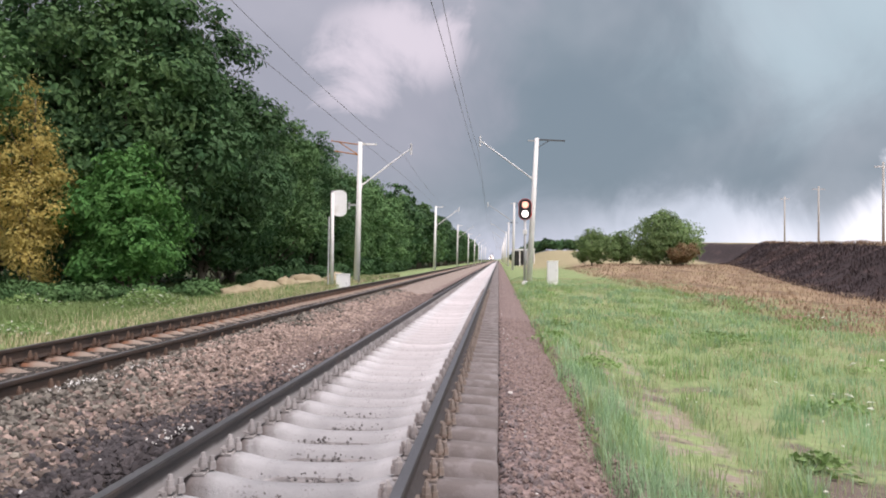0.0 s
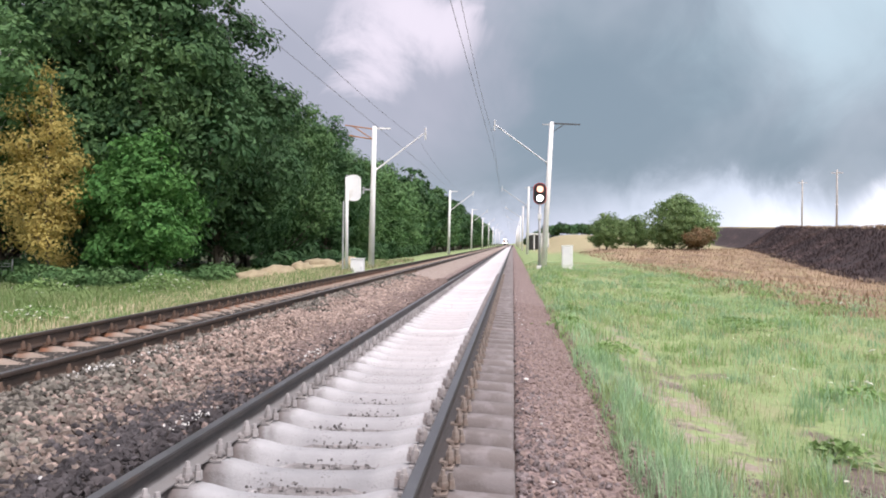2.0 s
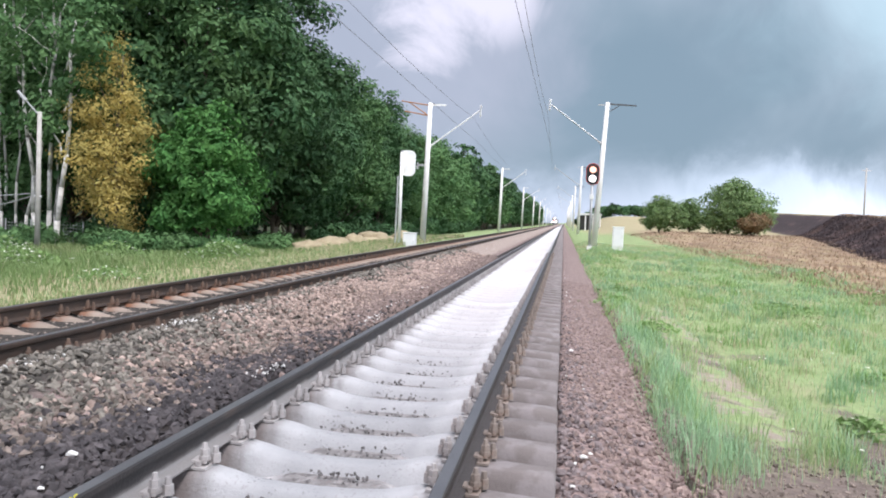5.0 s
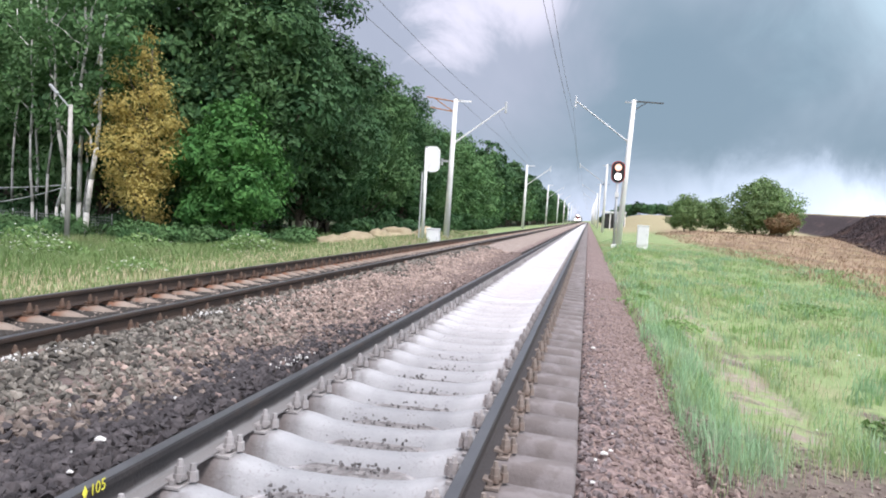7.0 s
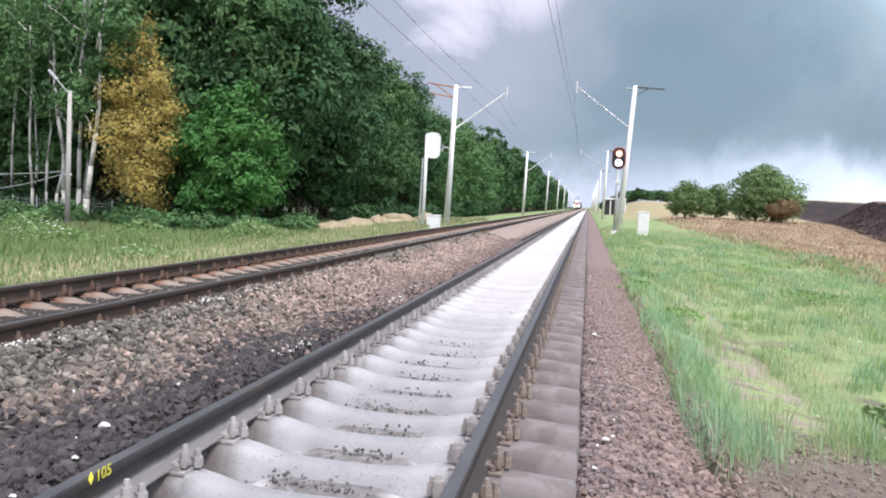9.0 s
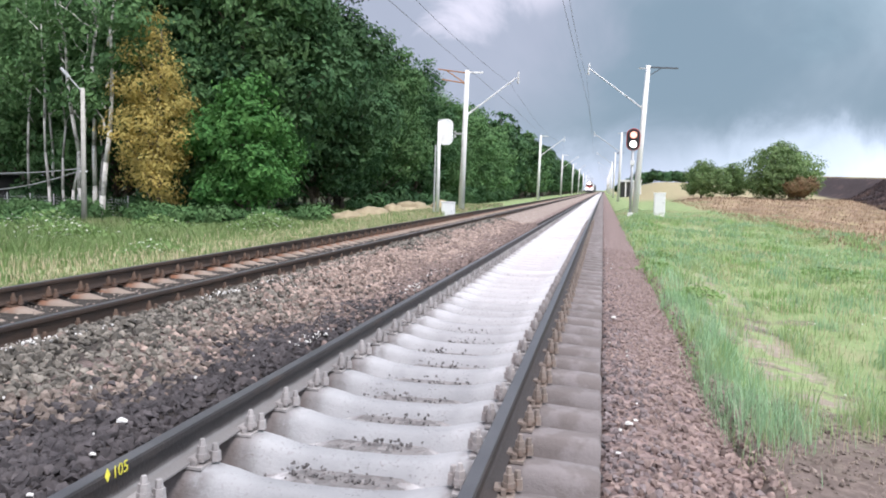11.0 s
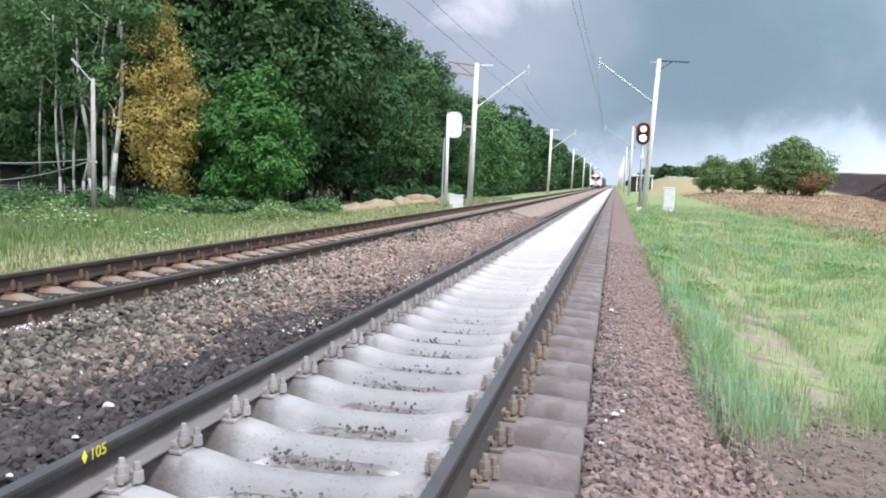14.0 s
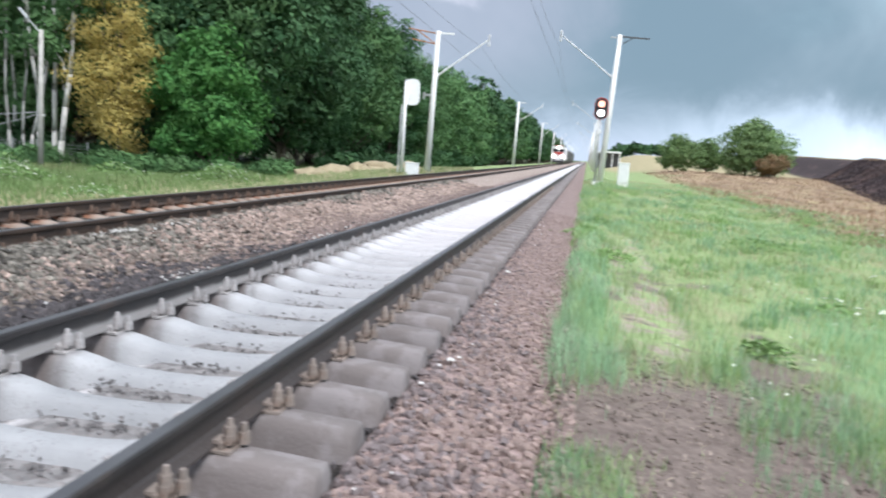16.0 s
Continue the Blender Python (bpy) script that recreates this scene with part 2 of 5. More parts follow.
def ground_material():
    """Meadow near the line, dry stubble beyond it, scorched bank, bare soil patches."""
    m = bpy.data.materials.new("meadow_ground")
    m.use_nodes = True
    t = m.node_tree
    p = t.nodes["Principled BSDF"]
    co = t.nodes.new("ShaderNodeTexCoord").outputs["Object"]
    x, y, z = nd(t, "ShaderNodeSeparateXYZ", [(0, co)]).outputs
    n_big, n_mid, n_fine = fnoise(t, co, 0.12, 5, 0.6), fnoise(t, co, 0.9, 5, 0.6), fnoise(t, co, 14, 4, 0.6)
    streak_co = nd(t, "ShaderNodeMapping", [(0, co)], Scale=(1.0, 0.22, 1.0)).outputs[0]
    n_streak = fnoise(t, streak_co, 0.55, 5, 0.6)
    green = fmix(t, n_mid, (0.235, 0.31, 0.14), (0.33, 0.40, 0.195))
    n_clump = fnoise(t, co, 2.6, 5, 0.65)
    green = fmix(t, framp(t, n_clump, 0.50, 0.62), green, (0.22, 0.30, 0.13))
    green = fmix(t, framp(t, n_streak, 0.56, 0.74), green, (0.36, 0.345, 0.205))
    dry = fmix(t, framp(t, n_streak, 0.35, 0.65), (0.20, 0.135, 0.095), (0.39, 0.285, 0.195))
    dry = fmix(t, framp(t, n_mid, 0.50, 0.68), dry, (0.40, 0.34, 0.19))
    wob = fmath(t, "MULTIPLY", fmath(t, "SUBTRACT", n_big, 0.5), 9)
    wob = fmath(t, "ADD", wob, fmath(t, "MULTIPLY", fmath(t, "SUBTRACT", n_streak, 0.5), 7))
    c = fmix(t, framp(t, fmath(t, "ADD", x, wob), 9.0, 12.0), green, dry)
    far_g = fmath(t, "MULTIPLY", framp(t, y, 100, 140), framp(t, x, 4, 8))
    c = fmix(t, far_g, c, fmix(t, n_streak, (0.42, 0.34, 0.22), (0.36, 0.34, 0.19)))
    # ground turns darker under the wood
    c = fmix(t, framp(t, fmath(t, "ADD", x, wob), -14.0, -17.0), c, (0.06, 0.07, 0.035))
    # bare soil close to the platform edge
    reach = fmath(t, "ADD", y, fmath(t, "MULTIPLY", fmath(t, "SUBTRACT", n_mid, 0.5), 4.0))
    bare = fmath(t, "MULTIPLY", framp(t, reach, 9.0, 7.0), framp(t, x, 1.5, 2.0))
    bare = fmath(t, "MULTIPLY", bare, framp(t, x, 5.5, 4.2))
    soil = fmix(t, n_fine, (0.095, 0.072, 0.064), (0.25, 0.20, 0.175))
    patch = fmath(t, "MULTIPLY", framp(t, n_mid, 0.52, 0.60), fmath(t, "MULTIPLY", framp(t, x, 6.0, 4.0), framp(t, y, 19, 11)))
    patch = fmath(t, "MULTIPLY", patch, framp(t, x, 0.0, 1.0))
    # worn, dry strip behind the tall grass of the edge
    strip = framp(t, fmath(t, "ABSOLUTE", fmath(t, "SUBTRACT", fmath(t, "SUBTRACT", x, fmath(t, "MULTIPLY", y, 0.012)), 3.04)), 0.6, 0.2)
    strip = fmath(t, "MULTIPLY", fmath(t, "MULTIPLY", strip, framp(t, y, 26, 15)), framp(t, n_clump, 0.46, 0.56))
    c = fmix(t, fmath(t, "MULTIPLY", strip, 0.9), c, fmix(t, n_fine, (0.25, 0.195, 0.165), (0.46, 0.38, 0.33)))
    c = fmix(t, fmath(t, "MAXIMUM", bare, patch), c, soil)
    # scorched slope of the bank
    off = fmath(t, "SUBTRACT", fmath(t, "MULTIPLY", fmath(t, "SUBTRACT", x, 19.0), 0.984), fmath(t, "MULTIPLY", fmath(t, "SUBTRACT", y, 39.0), 0.176))
    burn = fmath(t, "MULTIPLY", framp(t, fmath(t, "ADD", off, fmath(t, "MULTIPLY", wob, 0.15)), -0.5, 1.0), framp(t, off, 6.2, 5.2))
    burn = fmath(t, "MULTIPLY", burn, framp(t, y, 335, 290))
    char = fmix(t, n_mid, (0.030, 0.024, 0.028), (0.085, 0.062, 0.062))
    char = fmix(t, framp(t, n_streak, 0.55, 0.7), char, (0.15, 0.10, 0.09))
    c = fmix(t, burn, c, char)
    n_grit = fnoise(t, co, 5.5, 5, 0.7)
    val = fmath(t, "ADD", 0.35, fmath(t, "ADD", fmath(t, "MULTIPLY", n_fine, 0.6), fmath(t, "MULTIPLY", n_grit, 0.7)))
    c = nd(t, "ShaderNodeHueSaturation", [("Color", c), ("Value", val)]).outputs[0]
    t.links.new(c, p.inputs["Base Color"])
    p.inputs["Roughness"].default_value = 0.95
    p.inputs["Specular IOR Level"].default_value = 0.2
    h = fmath(t, "ADD", n_mid, fmath(t, "MULTIPLY", n_fine, 0.5))
    t.links.new(nd(t, "ShaderNodeBump", [("Height", h)], Strength=0.6, Distance=0.08).outputs[0], p.inputs["Normal"])
    return m


def lime_along(t):
    """Ramp by which the lime turns paler further along the line."""
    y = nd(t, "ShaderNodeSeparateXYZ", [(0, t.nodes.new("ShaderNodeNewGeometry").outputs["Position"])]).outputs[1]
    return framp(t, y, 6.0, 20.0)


def ballast_material():
    """Crushed stone: brown between the tracks, white lime inside the near track."""
    m = bpy.data.materials.new("ballast_bed")
    m.use_nodes = True
    t = m.node_tree
    p = t.nodes["Principled BSDF"]
    co = t.nodes.new("ShaderNodeTexCoord").outputs["Object"]
    x, y, z = nd(t, "ShaderNodeSeparateXYZ", [(0, co)]).outputs
    v = nd(t, "ShaderNodeTexVoronoi", [("Vector", co)], Scale=16.0)
    n1, n2 = fnoise(t, co, 0.8, 5, 0.6), fnoise(t, co, 30, 3)
    red = fmix(t, n2, (0.20, 0.145, 0.135), (0.39, 0.295, 0.275))
    # grey bed kept very dark: shade between the loose stones, put into the colour
    grey = fmix(t, n2, (0.035, 0.031, 0.028), (0.10, 0.088, 0.078))
    wob = fmath(t, "MULTIPLY", fmath(t, "SUBTRACT", n1, 0.5), 0.7)
    xw = fmath(t, "ADD", x, wob)
    c = fmix(t, framp(t, xw, -2.2, -2.7), red, grey)
    # dark oily band beside the near rail, deepened for shade between its stones, and sand worked up between the tracks
    # further along
    oily = fmath(t, "MULTIPLY", framp(t, xw, -2.1, -1.8), framp(t, x, 0, -1.0))
    c = fmix(t, fmath(t, "MULTIPLY", oily, framp(t, y, 11, 5)), c, fmix(t, n2, (0.022, 0.019, 0.020), (0.07, 0.06, 0.06)))
    sand = fmath(t, "MULTIPLY", framp(t, fmath(t, "ADD", y, fmath(t, "MULTIPLY", n1, 6)), 11, 18), fmath(t, "MULTIPLY", framp(t, xw, -1.6, -1.9), framp(t, x, -3.3, -3.1)))
    c = fmix(t, sand, c, fmix(t, n2, (0.31, 0.245, 0.215), (0.50, 0.41, 0.36)))
    # dark crib stone, painted near black for the shade in the sleeper gaps
    crib_shade = fmath(t, "MULTIPLY", framp(t, fmath(t, "ABSOLUTE", x), 0.45, 0.6), framp(t, fmath(t, "ABSOLUTE", x), 1.40, 1.33))
    c = fmix(t, crib_shade, c, fmix(t, n2, (0.022, 0.019, 0.018), (0.065, 0.054, 0.050)))
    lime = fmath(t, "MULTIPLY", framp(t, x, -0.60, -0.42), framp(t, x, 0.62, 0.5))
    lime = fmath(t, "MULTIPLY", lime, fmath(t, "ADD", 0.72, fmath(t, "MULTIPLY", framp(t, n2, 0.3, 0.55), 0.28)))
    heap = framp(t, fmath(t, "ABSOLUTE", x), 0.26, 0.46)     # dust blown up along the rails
    lime_c = fmix(t, heap, fmix(t, lime_along(t), (0.25, 0.238, 0.236), (0.50, 0.47, 0.47)), (0.62, 0.60, 0.61))
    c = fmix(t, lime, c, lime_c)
    cell = nd(t, "ShaderNodeSeparateColor", [(0, v.outputs["Color"])]).outputs[0]
    hsv = nd(t, "ShaderNodeHueSaturation", [("Color", c), ("Value", fmath(t, "ADD", 0.7, fmath(t, "MULTIPLY", cell, 0.5)))])
    t.links.new(hsv.outputs[0], p.inputs["Base Color"])
    p.inputs["Roughness"].default_value = 0.92
    p.inputs["Specular IOR Level"].default_value = 0.25
    relief = fmath(t, "MULTIPLY", v.outputs["Distance"], fmath(t, "SUBTRACT", 1.0, fmath(t, "MULTIPLY", lime, 0.85)))
    t.links.new(nd(t, "ShaderNodeBump", [("Height", relief)], Strength=1.0, Distance=0.05).outputs[0], p.inputs["Normal"])
    return m


def sleeper_material(limed):
    m = bpy.data.materials.new("limed_concrete" if limed else "stained_concrete")
    m.use_nodes = True
    t = m.node_tree
    p = t.nodes["Principled BSDF"]
    co = t.nodes.new("ShaderNodeTexCoord").outputs["Object"]
    rnd = t.nodes.new("ShaderNodeObjectInfo").outputs["Random"]
    shift = nd(t, "ShaderNodeCombineXYZ", [(1, fmath(t, "MULTIPLY", rnd, 37.0))]).outputs[0]
    cs = nd(t, "ShaderNodeVectorMath", [(0, co), (1, shift)], operation="ADD").outputs[0]
    x, y, z = nd(t, "ShaderNodeSeparateXYZ", [(0, co)]).outputs
    n1, n2 = fnoise(t, cs, 5, 5, 0.6), fnoise(t, cs, 45, 4, 0.6)
    if limed:
        base = fmix(t, n1, (0.205, 0.181, 0.180), (0.28, 0.25, 0.248))
        xw = fmath(t, "ADD", x, fmath(t, "MULTIPLY", fmath(t, "SUBTRACT", n1, 0.5), 0.10))
        lime = fmath(t, "MULTIPLY", framp(t, xw, -0.74, -0.66), framp(t, xw, 0.76, 0.70))
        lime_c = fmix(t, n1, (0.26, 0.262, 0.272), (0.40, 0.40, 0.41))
        lime_c = fmix(t, lime_along(t), lime_c, fmix(t, n1, (0.52, 0.485, 0.495), (0.66, 0.62, 0.63)))
        heap = fmath(t, "MULTIPLY", framp(t, fmath(t, "ABSOLUTE", xw), 0.30, 0.50), fmath(t, "ADD", 0.3, fmath(t, "MULTIPLY", lime_along(t), 0.5)))
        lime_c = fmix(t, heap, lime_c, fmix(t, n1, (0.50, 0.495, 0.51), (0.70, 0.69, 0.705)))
        worn = fmath(t, "MULTIPLY", framp(t, n2, 0.54, 0.68), framp(t, n1, 0.42, 0.62))
        lime_c = fmix(t, fmath(t, "MULTIPLY", worn, 0.6), lime_c, (0.24, 0.215, 0.21))
        base = fmix(t, framp(t, xw, -0.9, -1.1), base, fmix(t, n1, (0.14, 0.133, 0.135), (0.22, 0.21, 0.21)))
        c = fmix(t, lime, base, lime_c)
        # patchy dark band beside the rails, painting the shade of the hollows there; specks of spilt stone dust in the
        # waist
        band = fmath(t, "MULTIPLY", framp(t, fmath(t, "ABSOLUTE", xw), 0.54, 0.66), framp(t, n1, 0.40, 0.55))
        c = fmix(t, fmath(t, "MULTIPLY", band, 0.55), c, (0.13, 0.105, 0.095))
        specks = fmath(t, "MULTIPLY", framp(t, n2, 0.56, 0.64), framp(t, fmath(t, "ABSOLUTE", xw), 0.5, 0.34))
        specks = fmath(t, "MULTIPLY", specks, framp(t, fnoise(t, cs, 9, 3), 0.50, 0.62))
        c = fmix(t, fmath(t, "MULTIPLY", specks, 0.6), c, (0.12, 0.11, 0.11))
    else:
        c = fmix(t, n1, (0.23, 0.178, 0.145), (0.38, 0.31, 0.255))
        rust = fmath(t, "MULTIPLY", framp(t, fmath(t, "ABSOLUTE", fmath(t, "SUBTRACT", fmath(t, "ABSOLUTE", x), 0.80)), 0.28, 0.08), framp(t, n1, 0.35, 0.55))
        c = fmix(t, rust, c, (0.26, 0.12, 0.07))
    hsv = nd(t, "ShaderNodeHueSaturation", [("Color", c), ("Value", fmath(t, "ADD", 0.9, fmath(t, "MULTIPLY", rnd, 0.2)))])
    t.links.new(hsv.outputs[0], p.inputs["Base Color"])
    p.inputs["Roughness"].default_value = 0.9
    t.links.new(nd(t, "ShaderNodeBump", [("Height", fmath(t, "ADD", n1, n2))], Strength=0.35, Distance=0.015).outputs[0], p.inputs["Normal"])
    return m


M_GROUND, M_BALLAST = ground_material(), ballast_material()
M_SLEEPER, M_SLEEPER_OLD = sleeper_material(True), sleeper_material(False)


# ---- mesh helpers ----
def part(name, bm, mat, parent=None, label=""):
    """Link a bmesh or a mesh as one object, under a thing or part."""
    if isinstance(bm, bmesh.types.BMesh):
        me = bpy.data.meshes.new(name)
        bm.to_mesh(me)
        bm.free()
    else:
        me = bm
    if mat and not me.materials:
        me.materials.append(mat)
    ob = new(name, me)
    if parent:
        ob.parent = parent
    if label:
        ob["label"] = label
    return ob


def smooth(bm):
    for f in bm.faces:
        f.smooth = True
    return bm


def empty(name, m, label, category, group=""):
    ob = new(name)
    ob.matrix_basis = m
    return tagged(ob, label, category, group)


def box(bm, x0, x1, y0, y1, z0, z1, bev=0.0):
    r = bmesh.ops.create_cube(bm, size=1, matrix=Matrix.LocRotScale(((x0 + x1) / 2, (y0 + y1) / 2, (z0 + z1) / 2), None, (x1 - x0, y1 - y0, z1 - z0)))
    if bev:
        es = list({e for v in r["verts"] for e in v.link_edges})
        bmesh.ops.bevel(bm, geom=es, offset=bev, segments=2, affect="EDGES", profile=0.6)
    return bm


def rod(bm, a, b, r0, r1=None, sides=10):
    """A tapered round bar from a to b."""
    a, b = Vector(a), Vector(b)
    d = b - a
    q = d.to_track_quat("Z", "Y").to_matrix().to_4x4()
    bmesh.ops.create_cone(bm, cap_ends=True, segments=sides, radius1=r0, radius2=r0 if r1 is None else r1,
                          depth=d.length, matrix=Matrix.Translation((a + b) / 2) @ q)
    return bm


def disc(bm, centre, normal, r, depth, sides=20):
    n = Vector(normal).normalized()
    return rod(bm, Vector(centre) - n * depth / 2, Vector(centre) + n * depth / 2, r, r, sides)


def extrude_profile(pts, y0, y1, bm=None, steps=1):
    """A closed x,z outline drawn along y."""
    bm = bm or bmesh.new()
    rings = []
    for k in range(steps + 1):
        y = y0 + (y1 - y0) * k / steps
        rings.append([bm.verts.new((x, y, z)) for x, z in pts])
    n = len(pts)
    for a, b in zip(rings, rings[1:]):
        for i in range(n):
            bm.faces.new((a[i], a[(i + 1) % n], b[(i + 1) % n], b[i]))
    bm.faces.new(rings[0])
    bm.faces.new(rings[-1][::-1])
    bmesh.ops.recalc_face_normals(bm, faces=bm.faces)
    return bm


def cloud_mesh(name, verts, faces, mat):
    me = bpy.data.meshes.new(name)
    me.from_pydata(verts.reshape(-1, 3).tolist() if hasattr(verts, "reshape") else verts, [], faces.tolist() if hasattr(faces, "tolist") else faces)
    me.materials.append(mat)
    return me


def sstep(a, b, v):
    t = np.clip((v - a) / (b - a), 0, 1)
    return t * t * (3 - 2 * t)


# ---- ground ----
FAR_TRACK, FAR_RISE = -4.1, 0.10
SPACING = 0.5435


def ground_z(x, y):
    """Height of the land: ditch-side meadow, field rising away, road bank running off to the right, far hill."""
    x, y = np.asarray(x, float), np.asarray(y, float)
    z = -0.50 - 0.12 * sstep(2.0, 6.0, x) - 0.15 * sstep(-6.5, -10, x) - 0.30 * sstep(-9, -16, x)
    z = z + 0.16 * np.exp(-((x - 2.3) ** 2) / 0.9)
    z = z + 1.35 * sstep(6, 15, x) * sstep(45, 105, y) + (3.6 * sstep(5, 20, x) - 2.2 * sstep(24, 50, x)) * sstep(120, 270, y)
    off = (x - 19) * 0.984 - (y - 39) * 0.176
    crest = 2.05 + 0.023 * (y - 39)
    bank = sstep(0, 6.0, off) * sstep(345, 300, y) * sstep(-60, -30, y)
    z = z * (1 - bank) + np.maximum(crest, z) * bank
    z = z + 0.04 * np.sin(x * 1.7 + y * 0.6) * np.sin(y * 0.9 - x * 0.4)
    z = z + 0.38 * sstep(26, 44, y) * (sstep(2.3, 3.4, x) * sstep(14, 7, x) + sstep(-6.5, -6.8, x) * sstep(-14, -9, x))
    under = sstep(-6.7, -6.3, x) * sstep(2.35, 2.0, x)
    return z * (1 - under) + (-0.75) * under


def make_ground():
    xs = np.concatenate([[-3000, -1200, -500, -250, -150, -100], np.arange(-80, -12, 4.0), np.arange(-12, -6.8, 0.5), [-6.7, -6.5, -6.3],
                         [-3, 0], [1.9, 2.0, 2.1, 2.2, 2.35], np.arange(2.5, 14, 0.5), np.arange(14, 90, 1.5), [95, 110, 160, 250, 500, 1200, 3000]])
    ys = np.concatenate([[-3000, -1000, -300, -100, -40, -20, -10], np.arange(-5, 40, 0.5), np.arange(40, 140, 2.0), np.arange(140, 420, 10.0), [500, 700, 1200, 3000]])
    X, Y = np.meshgrid(xs, ys)
    Z = ground_z(X, Y)
    v = np.stack([X, Y, Z], -1)
    nx = len(xs)
    i, j = np.meshgrid(np.arange(nx - 1), np.arange(len(ys) - 1))
    a = (j * nx + i).ravel()
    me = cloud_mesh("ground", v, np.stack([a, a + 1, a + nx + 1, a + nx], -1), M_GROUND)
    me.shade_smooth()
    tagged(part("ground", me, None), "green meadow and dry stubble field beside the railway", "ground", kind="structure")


make_ground()
BED = [(-6.55, -0.80), (-6.55, -0.52), (-5.9, -0.14), (-5.55, -0.095), (-5.05, -0.10), (-4.85, -0.15), (-3.35, -0.15), (-3.2, -0.05), (-2.8, -0.035), (-2.3, -0.14), (-1.9, -0.235),
       (-1.5, -0.215), (-1.36, -0.19), (-1.14, -0.19), (-1.0, -0.30), (-0.68, -0.42), (-0.52, -0.385), (-0.28, -0.33), (0.28, -0.33), (0.52, -0.385), (0.68, -0.42), (1.0, -0.41), (1.33, -0.37), (1.42, -0.335),
       (1.6, -0.33), (2.25, -0.445), (2.25, -0.80)]
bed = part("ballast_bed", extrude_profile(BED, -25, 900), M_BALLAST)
tagged(bed, "brown and grey crushed stone bed under both tracks", "ballast", kind="structure")

# ---- railway tracks ----
RAIL_OUT = [(-0.075, -0.180), (0.075, -0.180), (0.075, -0.171), (0.020, -0.152), (0.010, -0.140), (0.009, -0.055), (0.034, -0.042), (0.0365, -0.012),
            (0.030, -0.003), (-0.030, -0.003), (-0.0365, -0.012), (-0.034, -0.042), (-0.009, -0.055), (-0.010, -0.140), (-0.020, -0.152), (-0.075, -0.171)]


RAIL_LIFT = 0.004     # pads under the near rails


def sleeper_mesh(name, mat, detail=True):
    """Prestressed sleeper: raised rail seats, dipped waist, sloping flanks."""
    bm = bmesh.new()
    st = [(-1.355, 0.130, 0.18, 0.31), (-1.340, 0.165, 0.19, 0.32), (-1.10, 0.180, 0.19, 0.32), (-0.94, 0.190, 0.18, 0.31), (-0.62, 0.190, 0.17, 0.30), (-0.52, 0.172, 0.165, 0.31),
          (-0.40, 0.142, 0.16, 0.34), (-0.22, 0.126, 0.16, 0.35), (0, 0.122, 0.16, 0.35)]
    st = st + [(-a, b, c, d) for a, b, c, d in st[-2::-1]]
    if not detail:
        st = [st[i] for i in (0, 2, 4, 6, 8, 10, 12, 14, 16)]
    rings = []
    for x, h, wt, wb in st:
        zt, zb = -0.385 + h, -0.40
        if abs(x) > 0.9:
            out, drop = 0.030, 0.075
        else:
            out, drop = 0.034, 0.055
        ring = [(-wb / 2, zb), (-wt / 2 - out, zt - drop), (-wt / 2 - 0.004, zt - 0.016), (-wt / 2 + 0.025, zt - 0.002), (wt / 2 - 0.025, zt),
                (wt / 2 + 0.004, zt - 0.014), (wt / 2 + out, zt - drop), (wb / 2, zb)]
        rings.append([bm.verts.new((x, y, z)) for y, z in ring])
    for a, b in zip(rings, rings[1:]):
        for i in range(7):
            bm.faces.new((a[i], b[i], b[i + 1], a[i + 1]))
    bm.faces.new(rings[0])
    bm.faces.new(rings[-1][::-1])
    bmesh.ops.recalc_face_normals(bm, faces=bm.faces)
    smooth(bm)
    me = bpy.data.meshes.new(name)
    bm.to_mesh(me)
    bm.free()
    me.materials.append(mat)
    return me


def fastening_mesh(name, mat, side, lift):
    """Clamp plate, two-coil washer and bolt with nut; side +1 lies outside a rail at x = 0."""
    bm = bmesh.new()
    s = side
    bx = lambda x0, x1, *r, **k: box(bm, min(s * x0, s * x1), max(s * x0, s * x1), *r, **k)
    bx(-0.002, 0.150, -0.075, 0.075, -0.196, -0.181)
    bx(0.004, 0.080, -0.085, 0.085, -0.181, -0.181 + lift)
    bx(0.085, 0.110, -0.060, 0.060, -0.180, -0.150)
    bx(0.050, 0.140, -0.040, 0.040, -0.165, -0.148)
    rod(bm, (s * 0.118, -0.01, -0.15), (s * 0.118, -0.01, -0.125), 0.036, 0.034, 8)
    rod(bm, (s * 0.118, -0.01, -0.125), (s * 0.118, -0.01, -0.085), 0.030, 0.027, 6)
    rod(bm, (s * 0.118, -0.01, -0.085), (s * 0.118, -0.01, -0.05), 0.018, 0.013, 6)
    rod(bm, (s * 0.158, 0.05, -0.18), (s * 0.158, 0.05, -0.125), 0.032, 0.028, 6)
    rod(bm, (s * 0.158, 0.05, -0.125), (s * 0.158, 0.05, -0.085), 0.020, 0.016, 6)
    me = bpy.data.meshes.new(name)
    bm.to_mesh(me)
    bm.free()
    me.materials.append(mat)
    return me


def joined(name, me, spots, mat):
    """Many copies of one mesh, moved to spots, as one mesh."""
    v = np.array([tuple(p.co) for p in me.vertices])
    faces, out = [], []
    polys = [tuple(p.vertices) for p in me.polygons]
    for k, s in enumerate(spots):
        out.append(v + np.array(s))
        faces += [tuple(i + k * len(v) for i in p) for p in polys]
    return cloud_mesh(name, np.concatenate(out), faces, mat)


